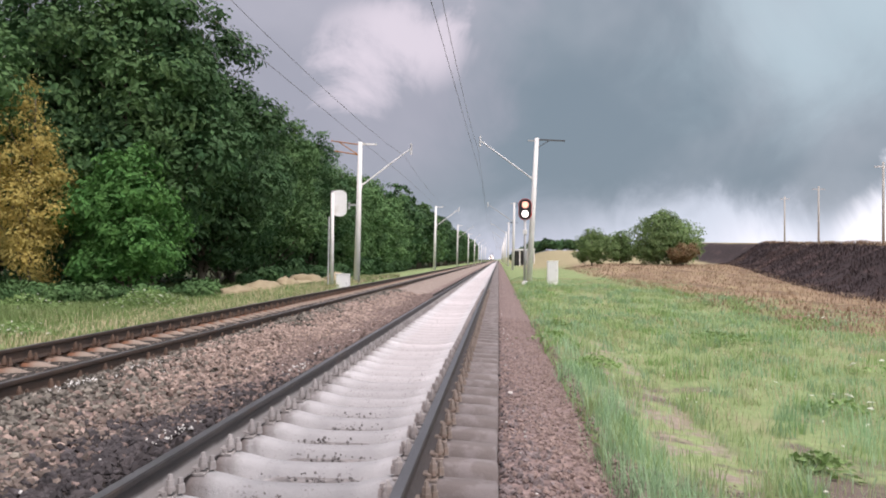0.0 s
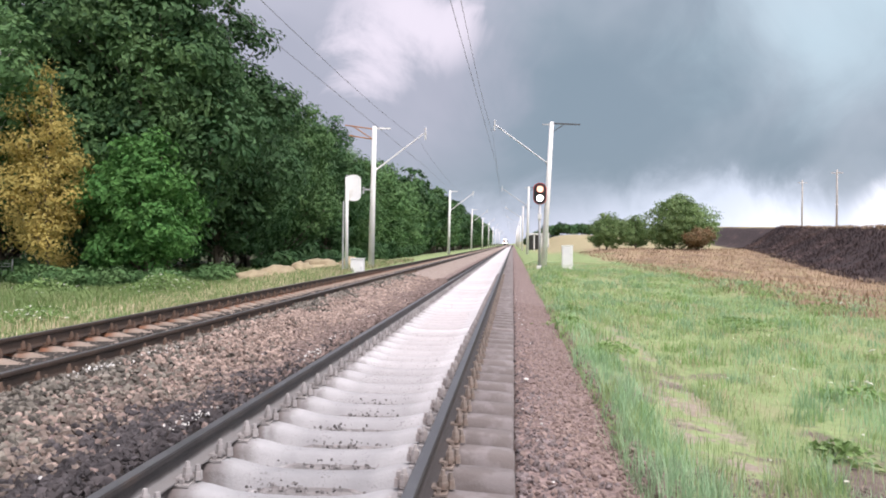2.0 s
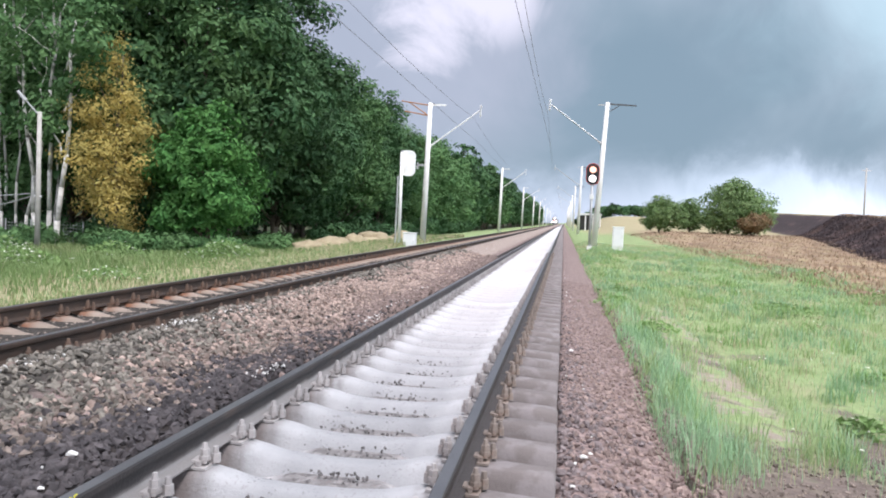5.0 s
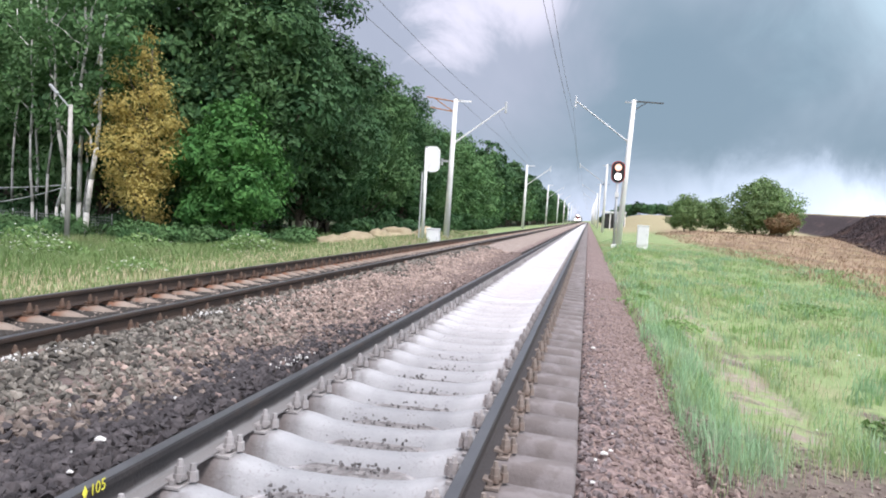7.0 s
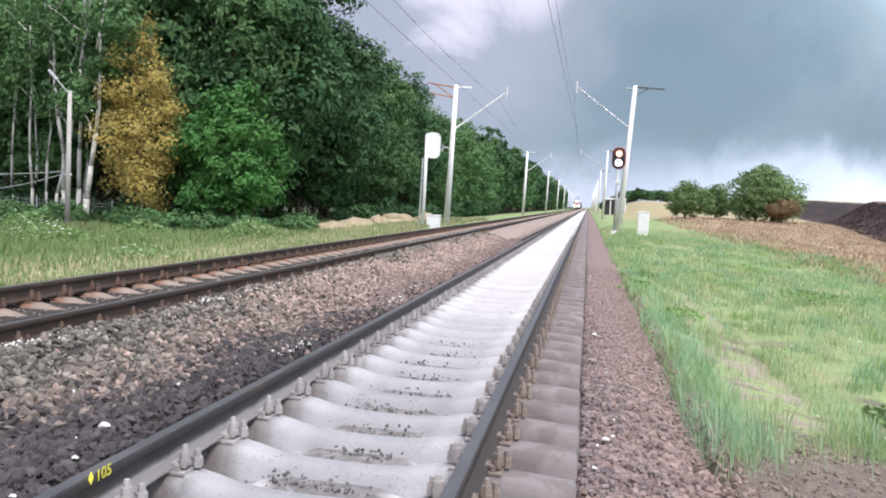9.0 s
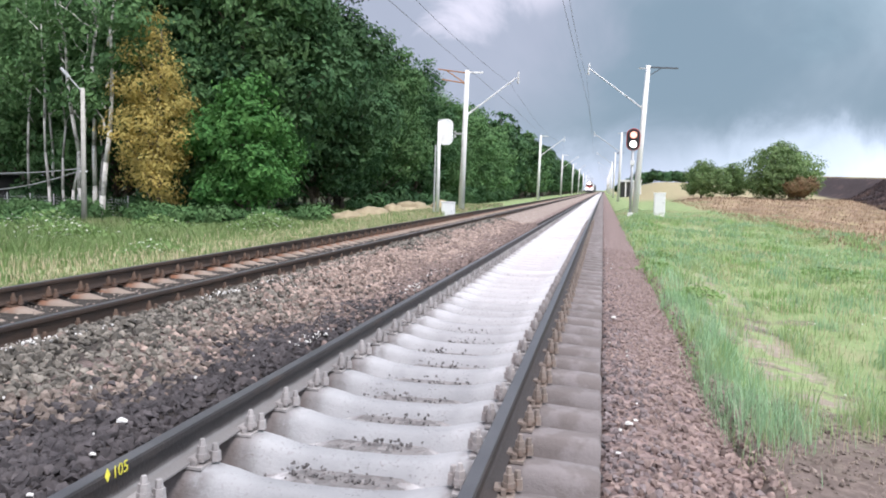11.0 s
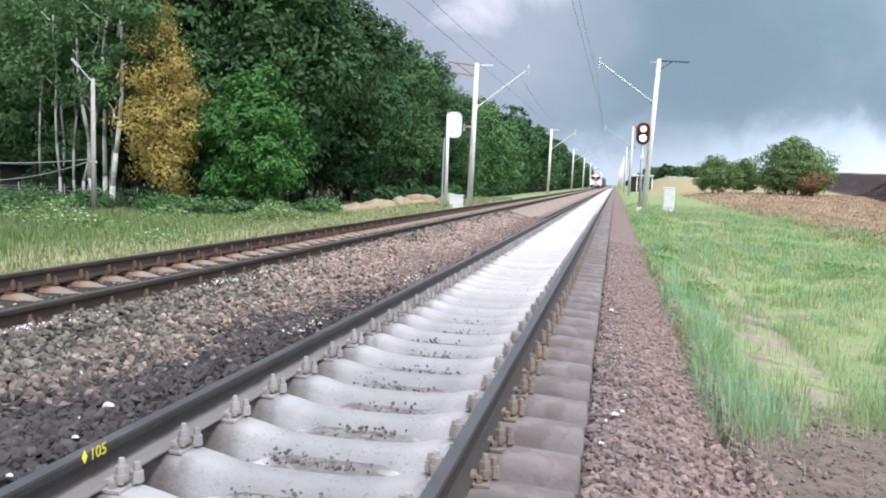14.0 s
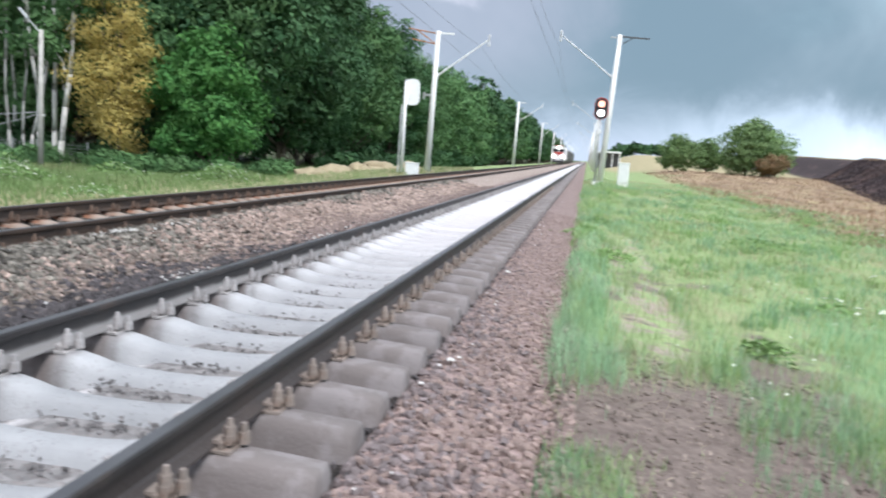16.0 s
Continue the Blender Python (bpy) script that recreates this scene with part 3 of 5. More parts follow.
def make_track(cx, label, limed, n_near, n_fast, first, behind=30):
    track = tagged(new("railway_track"), label, "railway track", "tracks of the line")
    track.location = (cx, 0, 0.0 if limed else FAR_RISE)
    for s in (-1, 1):
        rail = part("rail", extrude_profile([(x + s * 0.797, z) for x, z in RAIL_OUT], -25, 880), M_RAIL if limed else M_RUSTRAIL, track)
        rail.location.z = RAIL_LIFT if limed else 0.0
        top = bmesh.new()
        box(top, s * 0.797 - 0.030, s * 0.797 + 0.030, -25, 880, -0.0032, 0.0)
        part("running_surface", top, M_RAILTOP, rail, "worn steel running surface")
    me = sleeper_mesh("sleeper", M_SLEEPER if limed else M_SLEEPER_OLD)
    inner, outer = (M_CLIPDUST, M_CLIP) if limed else (M_CLIPOLD, M_CLIPOLD)
    fast = {1: fastening_mesh("fastening", outer, 1, RAIL_LIFT if limed else 0.004), -1: fastening_mesh("fastening", outer, -1, RAIL_LIFT if limed else 0.004),
            2: fastening_mesh("fastening", inner, 1, RAIL_LIFT if limed else 0.004), -2: fastening_mesh("fastening", inner, -1, RAIL_LIFT if limed else 0.004)}
    rng = random.Random(4 if limed else 9)
    for k in range(n_near):
        ob = part("sleeper", me, None, track)
        ob.location = (rng.uniform(-0.008, 0.008), first + k * SPACING, rng.uniform(-0.004, 0.002))
        ob.rotation_euler = (rng.uniform(-0.01, 0.01), 0, rng.uniform(-0.008, 0.008))
        if behind - 12 < k < n_fast + behind:
            for rx, key in ((-0.797, -1), (-0.797, 2), (0.797, -2), (0.797, 1)):
                f = part("fastening", fast[key], None, ob)
                f.location = (rx, 0, 0)
                f.rotation_euler = (0, 0, rng.uniform(-0.06, 0.06))
    low = sleeper_mesh("far_sleepers", M_SLEEPER if limed else M_SLEEPER_OLD, False)
    n_far = 420
    ys = [first + (n_near + k) * SPACING for k in range(n_far)]
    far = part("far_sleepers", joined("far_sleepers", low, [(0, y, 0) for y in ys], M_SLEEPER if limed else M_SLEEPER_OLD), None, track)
    far["kind"] = "stuff"
    return track


FIRST = 6 - 30 * SPACING
near_track = make_track(0.0, "railway track with lime-dusted concrete sleepers and dark steel rails", True, 138, 60, FIRST)
far_track = make_track(FAR_TRACK, "rusty railway track on stained concrete sleepers", False, 138, 60, FIRST + 0.2)


# ---- line-side equipment ----
def catenary_mast(x, y, side, height, label, bracket=False, lean=0.0):
    """Concrete mast; side is the way to its track. Cantilever with insulators, top bar and bracket."""
    zb = float(ground_z(x, y)) - 0.05
    mast = empty("catenary_mast", pose(x, y, 0, 0, lean, 0), label, "mast", "masts along the line")
    part("post", smooth(rod(bmesh.new(), (0, 0, zb), (0, 0, height), 0.19, 0.125, 16)), M_CONCRETE_POLE, mast)
    bm = bmesh.new()
    reach = 3.45 if side < 0 else 2.95
    rod(bm, (side * 0.14, 0, height - 2.55), (side * reach, 0, height - 0.35), 0.045, 0.04, 8)
    rod(bm, (side * 0.10, 0.03, height - 2.75), (side * 0.2, 0.03, height - 2.4), 0.05, 0.05, 8)
    arm = part("cantilever", bm, M_STEELGREY if side < 0 else M_WHITE, mast)
    bm = bmesh.new()
    ix = side * (reach + 0.06)
    for k in range(5):
        disc(bm, (ix, 0, height - 0.12 - k * 0.13), (0, 0, 1), 0.075 if k % 2 == 0 else 0.06, 0.07, 10)
    rod(bm, (ix, 0, height), (ix, 0, height - 0.75), 0.02, 0.02, 6)
    part("insulator", bm, M_WHITE, arm, "white porcelain insulator")
    bm = bmesh.new()
    if side < 0:
        box(bm, 0.05, 1.75, -0.04, 0.04, height - 0.14, height - 0.06)
        rod(bm, (0.1, 0, height - 0.6), (0.8, 0, height - 0.1), 0.025, 0.025, 6)
        part("top_bar", bm, M_DARKSTEEL, mast, "dark steel top bar")
        bm = bmesh.new()
        box(bm, -0.55, -0.05, -0.03, 0.03, height - 0.22, height - 0.14)
        part("stub_arm", bm, M_STEELGREY, mast)
    else:
        box(bm, 0.05, 0.95, -0.04, 0.04, height - 0.16, height - 0.07)
        part("top_bar", bm, M_WHITE, mast, "white top bar")
        bm = bmesh.new()
        if not bracket:
            return mast
        rod(bm, (-0.1, 0, height - 0.15), (-1.75, 0, height + 0.05), 0.035, 0.035, 6)
        rod(bm, (-0.1, 0, height - 0.75), (-1.5, 0, height - 0.55), 0.035, 0.035, 6)
        rod(bm, (-0.1, 0, height - 0.75), (-1.3, 0, height + 0.0), 0.03, 0.03, 6)
        part("bracket", bm, M_ORANGE, mast, "rust-orange lattice bracket")
        bm = bmesh.new()
        box(bm, -0.62, -0.1, -0.05, 0.05, height - 3.75, height - 3.65)
        box(bm, -0.62, -0.52, -0.05, 0.05, height - 3.95, height - 3.55)
        part("stub_arm", bm, M_STEELGREY, mast)
    return mast


for k in range(9):
    catenary_mast(-6.93, 47.3 + 55 * k, 1, 8.1, "whitewashed concrete catenary mast in the grass beside the wood", bracket=k == 0, lean=1.1)
    catenary_mast(3.25, 50.8 + 55 * k, -1, 8.85, "whitewashed concrete catenary mast on the field side", lean=2.8 if k == 0 else 1.0)


def wire(name, pts, r, label):
    cu = bpy.data.curves.new(name, "CURVE")
    cu.dimensions, cu.bevel_depth, cu.bevel_resolution = "3D", r, 1
    sp = cu.splines.new("POLY")
    sp.points.add(len(pts) - 1)
    for q, p in zip(sp.points, pts):
        q.co = (*p, 1)
    cu.materials.append(M_WIRE)
    return tagged(new(name, cu), label, "overhead wire", "overhead wires")


def sagging(x, y0, span, z_hi, sag, n=8):
    pts = []
    for k in range(-1, n):
        for j in range(8):
            u = j / 8
            pts.append((x, y0 + (k + u) * span, z_hi - sag * 4 * u * (1 - u)))
    return pts


wire("contact_wire", [(0.05 + 0.2 * (-1) ** k, 50.8 + 55 * k, 6.3) for k in range(-2, 9)], 0.007, "thin dark contact wire over the near track")
wire("messenger_wire", sagging(0.05, 50.8, 55, 8.1, 1.0), 0.007, "thin dark sagging messenger wire over the near track")
wire("contact_wire", [(-4.15 + 0.2 * (-1) ** k, 47.5 + 55 * k, 5.9) for k in range(-2, 9)], 0.007, "thin dark contact wire over the far track")
wire("messenger_wire", sagging(-4.2, 47.5, 55, 7.3, 0.7), 0.007, "thin dark sagging messenger wire over the far track")


def rounded_plate(w, h, d, r, y=0.0, n=6):
    """Upright plate with round corners, facing -y."""
    pts = []
    for cx, cz, a0 in ((w / 2 - r, h / 2 - r, 0), (-w / 2 + r, h / 2 - r, 90), (-w / 2 + r, -h / 2 + r, 180), (w / 2 - r, -h / 2 + r, 270)):
        for k in range(n + 1):
            a = radians(a0 + 90 * k / n)
            pts.append((cx + r * math.cos(a), cz + r * math.sin(a)))
    return extrude_profile(pts, y, y + d)


def signal_front(x, y, z):
    zb = float(ground_z(x, y)) - 0.05
    sg = empty("railway_signal", pose(x, y, 0), "black two-lamp railway signal lit amber and white", "signal")
    part("post", smooth(rod(bmesh.new(), (0, 0.1, zb), (0, 0.1, z - 0.6), 0.085, 0.075, 12)), M_STEELGREY, sg)
    head = part("head", rounded_plate(0.72, 1.22, 0.10, 0.34), M_BLACK, sg)
    head.location = (0, 0, z)
    # reddish glow of the lamps, given as a red plate behind the head
    rim = rounded_plate(0.80, 1.30, 0.03, 0.38, 0.06)
    part("rim", rim, M_REDPAINT, head, "red rim imitating the lamp glow")
    for dz, m in ((0.27, M_LAMPTOP), (-0.27, M_LAMPLOW)):
        lamp = part("lamp", smooth(disc(bmesh.new(), (0, -0.03, dz), (0, 1, 0), 0.195, 0.08, 24)), m, head)
        hood = bmesh.new()
        for k in range(11):
            a0, a1 = radians(10 + 160 * k / 11), radians(10 + 160 * (k + 1) / 11)
            vs = [hood.verts.new((0.225 * math.cos(a), yy, dz + 0.225 * math.sin(a))) for a, yy in ((a0, 0), (a1, 0), (a1, -0.22), (a0, -0.22))]
            hood.faces.new(vs)
        bmesh.ops.solidify(hood, geom=hood.faces[:], thickness=0.012)
        part("hood", hood, M_BLACK, lamp, "black lamp hood")
    bm = bmesh.new()
    box(bm, -0.12, 0.12, -0.02, 0.05, z - 1.5, z - 1.22, 0.01)
    part("number_plate", bm, M_WHITE, sg, "small white plate")
    bm = bmesh.new()
    box(bm, -0.16, 0.16, -0.06, 0.26, zb, zb + 0.22, 0.02)
    part("base", bm, M_CONCRETE_POLE, sg)


def signal_back(x, y, z):
    zb = float(ground_z(x, y)) - 0.05
    sg = empty("railway_signal", pose(x, y, 0), "white rounded railway signal seen from behind beside the wood", "signal")
    part("post", smooth(rod(bmesh.new(), (-0.16, 0.05, zb), (-0.16, 0.05, z + 0.55), 0.095, 0.085, 12)), M_CONCRETE_POLE, sg)
    part("ladder", rod(rod(bmesh.new(), (-0.36, 0.0, zb), (-0.33, 0.0, z - 0.7), 0.035, 0.035, 8), (-0.36, 0.1, zb), (-0.33, 0.1, z - 0.7), 0.03, 0.03, 8), M_STEELGREY, sg)
    head = part("head", rounded_plate(0.80, 1.36, 0.06, 0.30), M_WHITE, sg)
    head.location = (0.16, 0.14, z)
    bm = bmesh.new()
    box(bm, -0.38, -0.26, -0.06, 0.0, -0.66, 0.66, 0.01)
    part("casing", bm, M_STEELGREY, head, "grey lamp casing")


def relay_box(x, y, w, h, z0, label):
    b = empty("relay_cabinet", pose(x, y, z0), label, "cabinet", "relay cabinets")
    part("body", box(bmesh.new(), -w / 2, w / 2, -0.2, 0.2, 0.02, h - 0.05, 0.015), M_WHITE, b)
    door = part("door", box(bmesh.new(), -w / 2 + 0.04, w / 2 - 0.04, -0.222, -0.201, 0.10, h - 0.12, 0.006), M_WHITE, b)
    part("handle", box(bmesh.new(), w / 2 - 0.12, w / 2 - 0.09, -0.25, -0.222, h * 0.5, h * 0.5 + 0.12, 0.005), M_STEELGREY, door)
    part("roof", box(bmesh.new(), -w / 2 - 0.03, w / 2 + 0.03, -0.24, 0.23, h - 0.05, h, 0.015), M_WHITE, b)
    part("plinth", box(bmesh.new(), -w / 2 + 0.03, w / 2 - 0.03, -0.17, 0.17, -0.25, 0.02, 0.01), M_CONCRETE_POLE, b)


signal_front(2.93, 49.15, 4.3)
signal_back(-7.14, 42.2, 4.15)
relay_box(4.49, 47.9, 0.62, 1.25, float(ground_z(4.49, 47.9)) + 0.15, "white metal relay cabinet in the grass beside the signal")
relay_box(-6.58, 41.6, 0.66, 1.1, float(ground_z(-6.4, 41.6)) + 0.1, "white metal relay cabinet beside the far track")


# ---- trees ----
def leaf_shell(rng, lobes, n_clump, per, size, spread, up=0.35):
    """Leaf clusters on the skin of several overlapping lobes (centre, radii)."""
    vol = np.array([(r[0] * r[1] + r[1] * r[2] + r[0] * r[2]) for _, r in lobes])
    pick = rng.choice(len(lobes), n_clump, p=vol / vol.sum())
    c = np.array([l[0] for l in lobes])[pick]
    r = np.array([l[1] for l in lobes])[pick]
    d = rng.normal(size=(n_clump, 3))
    d /= np.linalg.norm(d, axis=1)[:, None]
    depth = 0.62 + 0.45 * rng.random(n_clump) ** 0.5
    depth += 0.16 * np.sin(d[:, 0] * 7 + pick) * np.sin(d[:, 2] * 9 + pick * 2)
    centre = c + d * r * depth[:, None]
    o = rng.normal(size=(n_clump * per, 3))
    pos = np.repeat(centre, per, 0) + o * spread * np.array([1, 1, 0.6])
    nrm = np.repeat(d, per, 0) * 0.9 + o * 0.35 + rng.normal(size=pos.shape) * 0.28 + np.array([0, 0, up])
    nrm /= np.linalg.norm(nrm, axis=1)[:, None]
    return leaf_quads(rng, pos, nrm, size)


def leaf_quads(rng, pos, nrm, size):
    n = len(pos)
    a = np.cross(nrm, rng.normal(size=(n, 3)))
    a /= np.linalg.norm(a, axis=1)[:, None]
    b = np.cross(nrm, a)
    s = size * (0.55 + 0.9 * rng.random(n))[:, None]
    bend = nrm * s * 0.25
    v = np.stack([pos - a * s, pos - b * s * 0.55 + bend, pos + a * s, pos + b * s * 0.55 + bend], 1)
    f = np.arange(n * 4).reshape(n, 4)
    return v.reshape(-1, 3), f


def limb(bm, a, b, r0, r1, rng, bends=4, wob=0.12, sides=7):
    a, b = Vector(a), Vector(b)
    p, r = a, r0
    for k in range(bends):
        u = (k + 1) / bends
        q = a.lerp(b, u) + Vector((rng.normal(), rng.normal(), 0)) * wob * (1 if k < bends - 1 else 0.3)
        rn = r0 + (r1 - r0) * u
        rod(bm, p, q, r, rn, sides)
        p, r = q, rn
    return p


def build_tree(name, seed, height, width, base_h, leaf_mat, n_clump, per, leaf, label, trunk_r=0.2, bark=None, lobes_n=9, cone=0.0, lobe=1.0, group="trees of the wood"):
    """Trunk with limbs, and a crown of leaf clusters over uneven lobes. Stands at the origin."""
    rng = np.random.default_rng(seed)
    tree = empty("tree", pose(0, 0, 0), label, "tree", group)
    bm = bmesh.new()
    top = (rng.normal() * 0.3, rng.normal() * 0.3, height * 0.86)
    limb(bm, (0, 0, -0.2), top, trunk_r, 0.03, rng, 6, 0.10)
    lobes = []
    for k in range(lobes_n):
        u = (k + 0.5) / lobes_n
        h = base_h + (height - base_h) * (0.1 + 0.82 * u)
        env = math.sin(math.pi * (0.18 + 0.72 * u)) * (1 - cone * u)
        ang = k * 2.4 + rng.normal() * 0.5
        off = width * 0.5 * env * (0.62 if lobe > 0.9 else rng.uniform(0.35, 0.9))
        c = (off * math.cos(ang), off * math.sin(ang), h + rng.normal() * 0.3)
        rr = (width * 0.5 * env * rng.uniform(0.55, 0.75) + 0.35) * lobe
        lobes.append((c, (rr, rr, rr * rng.uniform(0.65, 0.95))))
        limb(bm, (0, 0, max(0.5, h - off * 0.9 - 0.5)), c, trunk_r * 0.4 * (1 - 0.6 * u), 0.02, rng, 3, 0.12, 5)
    part("trunk", smooth(bm), bark or M_BARK, tree)
    v, f = leaf_shell(rng, lobes, n_clump, per, leaf, 0.28 * max(1.0, width / 7))
    part("crown", cloud_mesh("crown", v, f, leaf_mat), None, tree)
    return tree


def plant(tree, x, y, turn, scale=1.0, copy=True, sink=0.0):
    m = pose(x, y, float(ground_z(x, y)) - sink, 0, 0, turn) @ Matrix.Diagonal((scale, scale, scale, 1))
    if not copy:
        tree.matrix_basis = m
        return tree
    t = copy_thing(tree, m)
    t.scale = (scale, scale, scale)
    return t


def make_wood():
    """Front row in full detail, the rows behind it coarser."""
    rng = random.Random(11)
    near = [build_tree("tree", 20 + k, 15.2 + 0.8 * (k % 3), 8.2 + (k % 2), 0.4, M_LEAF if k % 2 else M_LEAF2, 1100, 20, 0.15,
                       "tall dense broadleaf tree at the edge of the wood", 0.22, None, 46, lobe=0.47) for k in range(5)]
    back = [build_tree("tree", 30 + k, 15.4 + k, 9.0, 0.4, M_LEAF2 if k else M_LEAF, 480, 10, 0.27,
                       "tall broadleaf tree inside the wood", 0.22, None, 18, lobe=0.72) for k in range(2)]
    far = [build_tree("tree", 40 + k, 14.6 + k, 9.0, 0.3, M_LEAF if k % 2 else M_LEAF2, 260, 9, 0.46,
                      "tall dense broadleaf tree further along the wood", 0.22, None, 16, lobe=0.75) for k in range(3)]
    used = set()
    spots = []
    for y in np.arange(43, 92, 5.0):
        spots.append((-17.3 + rng.uniform(-1.2, 1.0), y + rng.uniform(-1, 1), 0, 1.2 if y < 47 else 1.1 if y < 52 else 1.0 if y < 68 else 0.92))
    for y in np.arange(45.5, 110, 6.0):
        spots.append((-22.8 + rng.uniform(-1.5, 1.5), y + rng.uniform(-1, 1), 1, 1.15 if y < 52 else 0.88))
    for y in np.arange(92, 130, 5.5):
        spots.append((-17.0 + rng.uniform(-1.2, 1.0), y + rng.uniform(-1, 1), 1, 0.84))
    for y in np.arange(50, 90, 8.0):
        spots.append((-29 + rng.uniform(-2, 2), y, 1, 1.0))
    for y in np.arange(130, 520, 7.0):
        spots.append((-16.8 + rng.uniform(-1.2, 1.0), y + rng.uniform(-1, 1), 2, 0.95))
    for y in np.arange(130, 300, 10):
        spots.append((-23 + rng.uniform(-1, 1), y, 2, 0.95))
    for x, y in ((-19, 42.2), (-24.5, 44), (-28.5, 45.5), (-33.5, 47.5), (-39, 50)):
        spots.append((x, y, 0, 1.18))
    for x, y in ((-27, 49), (-35, 53), (-44, 54), (-33, 58), (-40, 60), (-50, 58), (-46, 66), (-38, 68), (-56, 64), (-52, 72), (-64, 72), (-45, 76), (-35, 76)):
        spots.append((x, y, 1, 1.05))
    for x, y, kind, size in spots:
        src = (near, back, far)[kind]
        t = src[rng.randrange(len(src))]
        plant(t, x, y, rng.uniform(0, 360), size * rng.uniform(0.90, 1.06), copy=t.name in used)
        used.add(t.name)


make_wood()
maple = build_tree("tree", 77, 7.7, 5.0, 0.3, M_MAPLE, 620, 20, 0.135, "bright green young maple standing before the wood", 0.12, None, 26, lobe=0.5, group="")
plant(maple, -16.1, 37.5, 20, copy=False)
yellow = build_tree("tree", 79, 11.6, 5.3, 0.7, M_YELLOW, 560, 24, 0.084, "slender tree with ochre autumn leaves before the wood", 0.12, None, 36, cone=0.45, lobe=0.52, group="")
plant(yellow, -20.2, 36.5, 40, 0.95, copy=False)


def birch(seed, stems, label, x, y, scale=1.0):
    """Bare white stems that fork high up, with thin foliage."""
    rng = np.random.default_rng(seed)
    tree = empty("birch_tree", pose(x, y, float(ground_z(x, y))), label, "tree", "birches at the wood's edge")
    bm = bmesh.new()
    tips = []
    for dx, lean, h, r in stems:
        top = (dx + lean, rng.normal() * 0.4, h)
        limb(bm, (dx, 0, -0.2), top, r, r * 0.35, rng, 7, 0.09, 8)
        for k in range(6):
            u = 0.42 + 0.09 * k
            s = Vector((dx + lean * u, 0, h * u))
            e = s + Vector((rng.uniform(-1.6, 1.6), rng.uniform(-1, 1), rng.uniform(0.9, 2.2)))
            limb(bm, s, e, r * 0.4, 0.015, rng, 3, 0.1, 5)
            tips.append(tuple(e))
    part("trunk", smooth(bm), M_BIRCH, tree)
    v, f = leaf_shell(rng, [(p, (1.0, 1.0, 0.8)) for p in tips], 240, 10, 0.15, 0.3)
    part("crown", cloud_mesh("crown", v, f, M_LEAF), None, tree)
    return tree


birch(5, [(0, -1.5, 13, 0.12), (0.5, 0.3, 14, 0.13), (-0.9, 1.7, 12, 0.085)], "white birch with several bare stems forking upward", -24.9, 37.5)
birch(6, [(0, 0.6, 11, 0.15)], "leaning grey-white birch trunk beside the utility pole", -22.7, 35.6)
birch(7, [(0, -0.5, 13, 0.09), (0.9, 0.2, 12, 0.08)], "slim birches with pale bark in the wood", -29.0, 40.0)
birch(8, [(0, 0.3, 13, 0.09), (1.4, -0.4, 14, 0.10)], "slim birches with pale bark in the wood", -33.0, 43.5)
birch(9, [(0, 0.2, 12, 0.075)], "slim birches with pale bark in the wood", -26.5, 41.0)


def shrub(seed, h, w, mat, label, leaf=0.15, n=160, group="shrubs along the wood"):
    rng = np.random.default_rng(seed)
    sh = empty("shrub", pose(0, 0, 0), label, "shrub", group)
    bm = bmesh.new()
    lobes = []
    for k in range(8):
        a = k * 2.4
        r = w * 0.32 * (k / 8) ** 0.5
        c = (r * math.cos(a), r * math.sin(a), h * rng.uniform(0.35, 0.72))
        lobes.append((c, (w * 0.22, w * 0.22, h * 0.27)))
        limb(bm, (c[0] * 0.2, c[1] * 0.2, -0.15), c, 0.05, 0.012, rng, 3, 0.05, 5)
    part("stems", smooth(bm), M_BARK, sh)
    v, f = leaf_shell(rng, lobes, n, 11, leaf, 0.16 * max(1, w / 3))
    v[:, 2] = np.maximum(v[:, 2], 0.02)
    part("crown", cloud_mesh("crown", v, f, mat), None, sh)
    return sh


def make_shrubs():
    rng = random.Random(3)
    # both taller shrubs take the dark leaves to imitate shade below the trees
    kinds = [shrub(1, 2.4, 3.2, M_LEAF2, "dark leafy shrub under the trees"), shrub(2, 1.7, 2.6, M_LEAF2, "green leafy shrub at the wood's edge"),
             shrub(3, 1.0, 2.4, M_LEAF, "low green thicket in the grass before the wood", 0.085, 150)]
    used = set()
    spots = []
    for y in np.arange(52, 130, 3.6):
        spots.append((-14.4 + rng.uniform(-0.7, 0.5), y, rng.choice((0, 1, 1))))
    for x in np.arange(-40, -17.5, 1.7):
        spots.append((x, 40.5 + rng.uniform(-1, 1.5) - (x + 18) * 0.15, rng.choice((0, 0, 1))))
        spots.append((x, 36.0 + rng.uniform(-1.5, 1.0) - (x + 18) * 0.05, 2))
    for x, y in ((-13.6, 34.5), (-15.2, 34.0), (-17, 34.4), (-19, 34.2), (-12.6, 37), (-22.5, 27.5), (-24, 29), (-26, 28), (-21, 29.5), (-13, 39.5)):
        spots.append((x, y, 2))
    for x, y, k in spots:
        t = kinds[k]
        plant(t, x, y, rng.uniform(0, 360), rng.uniform(0.75, 1.15), copy=k in used)
        used.add(k)


make_shrubs()


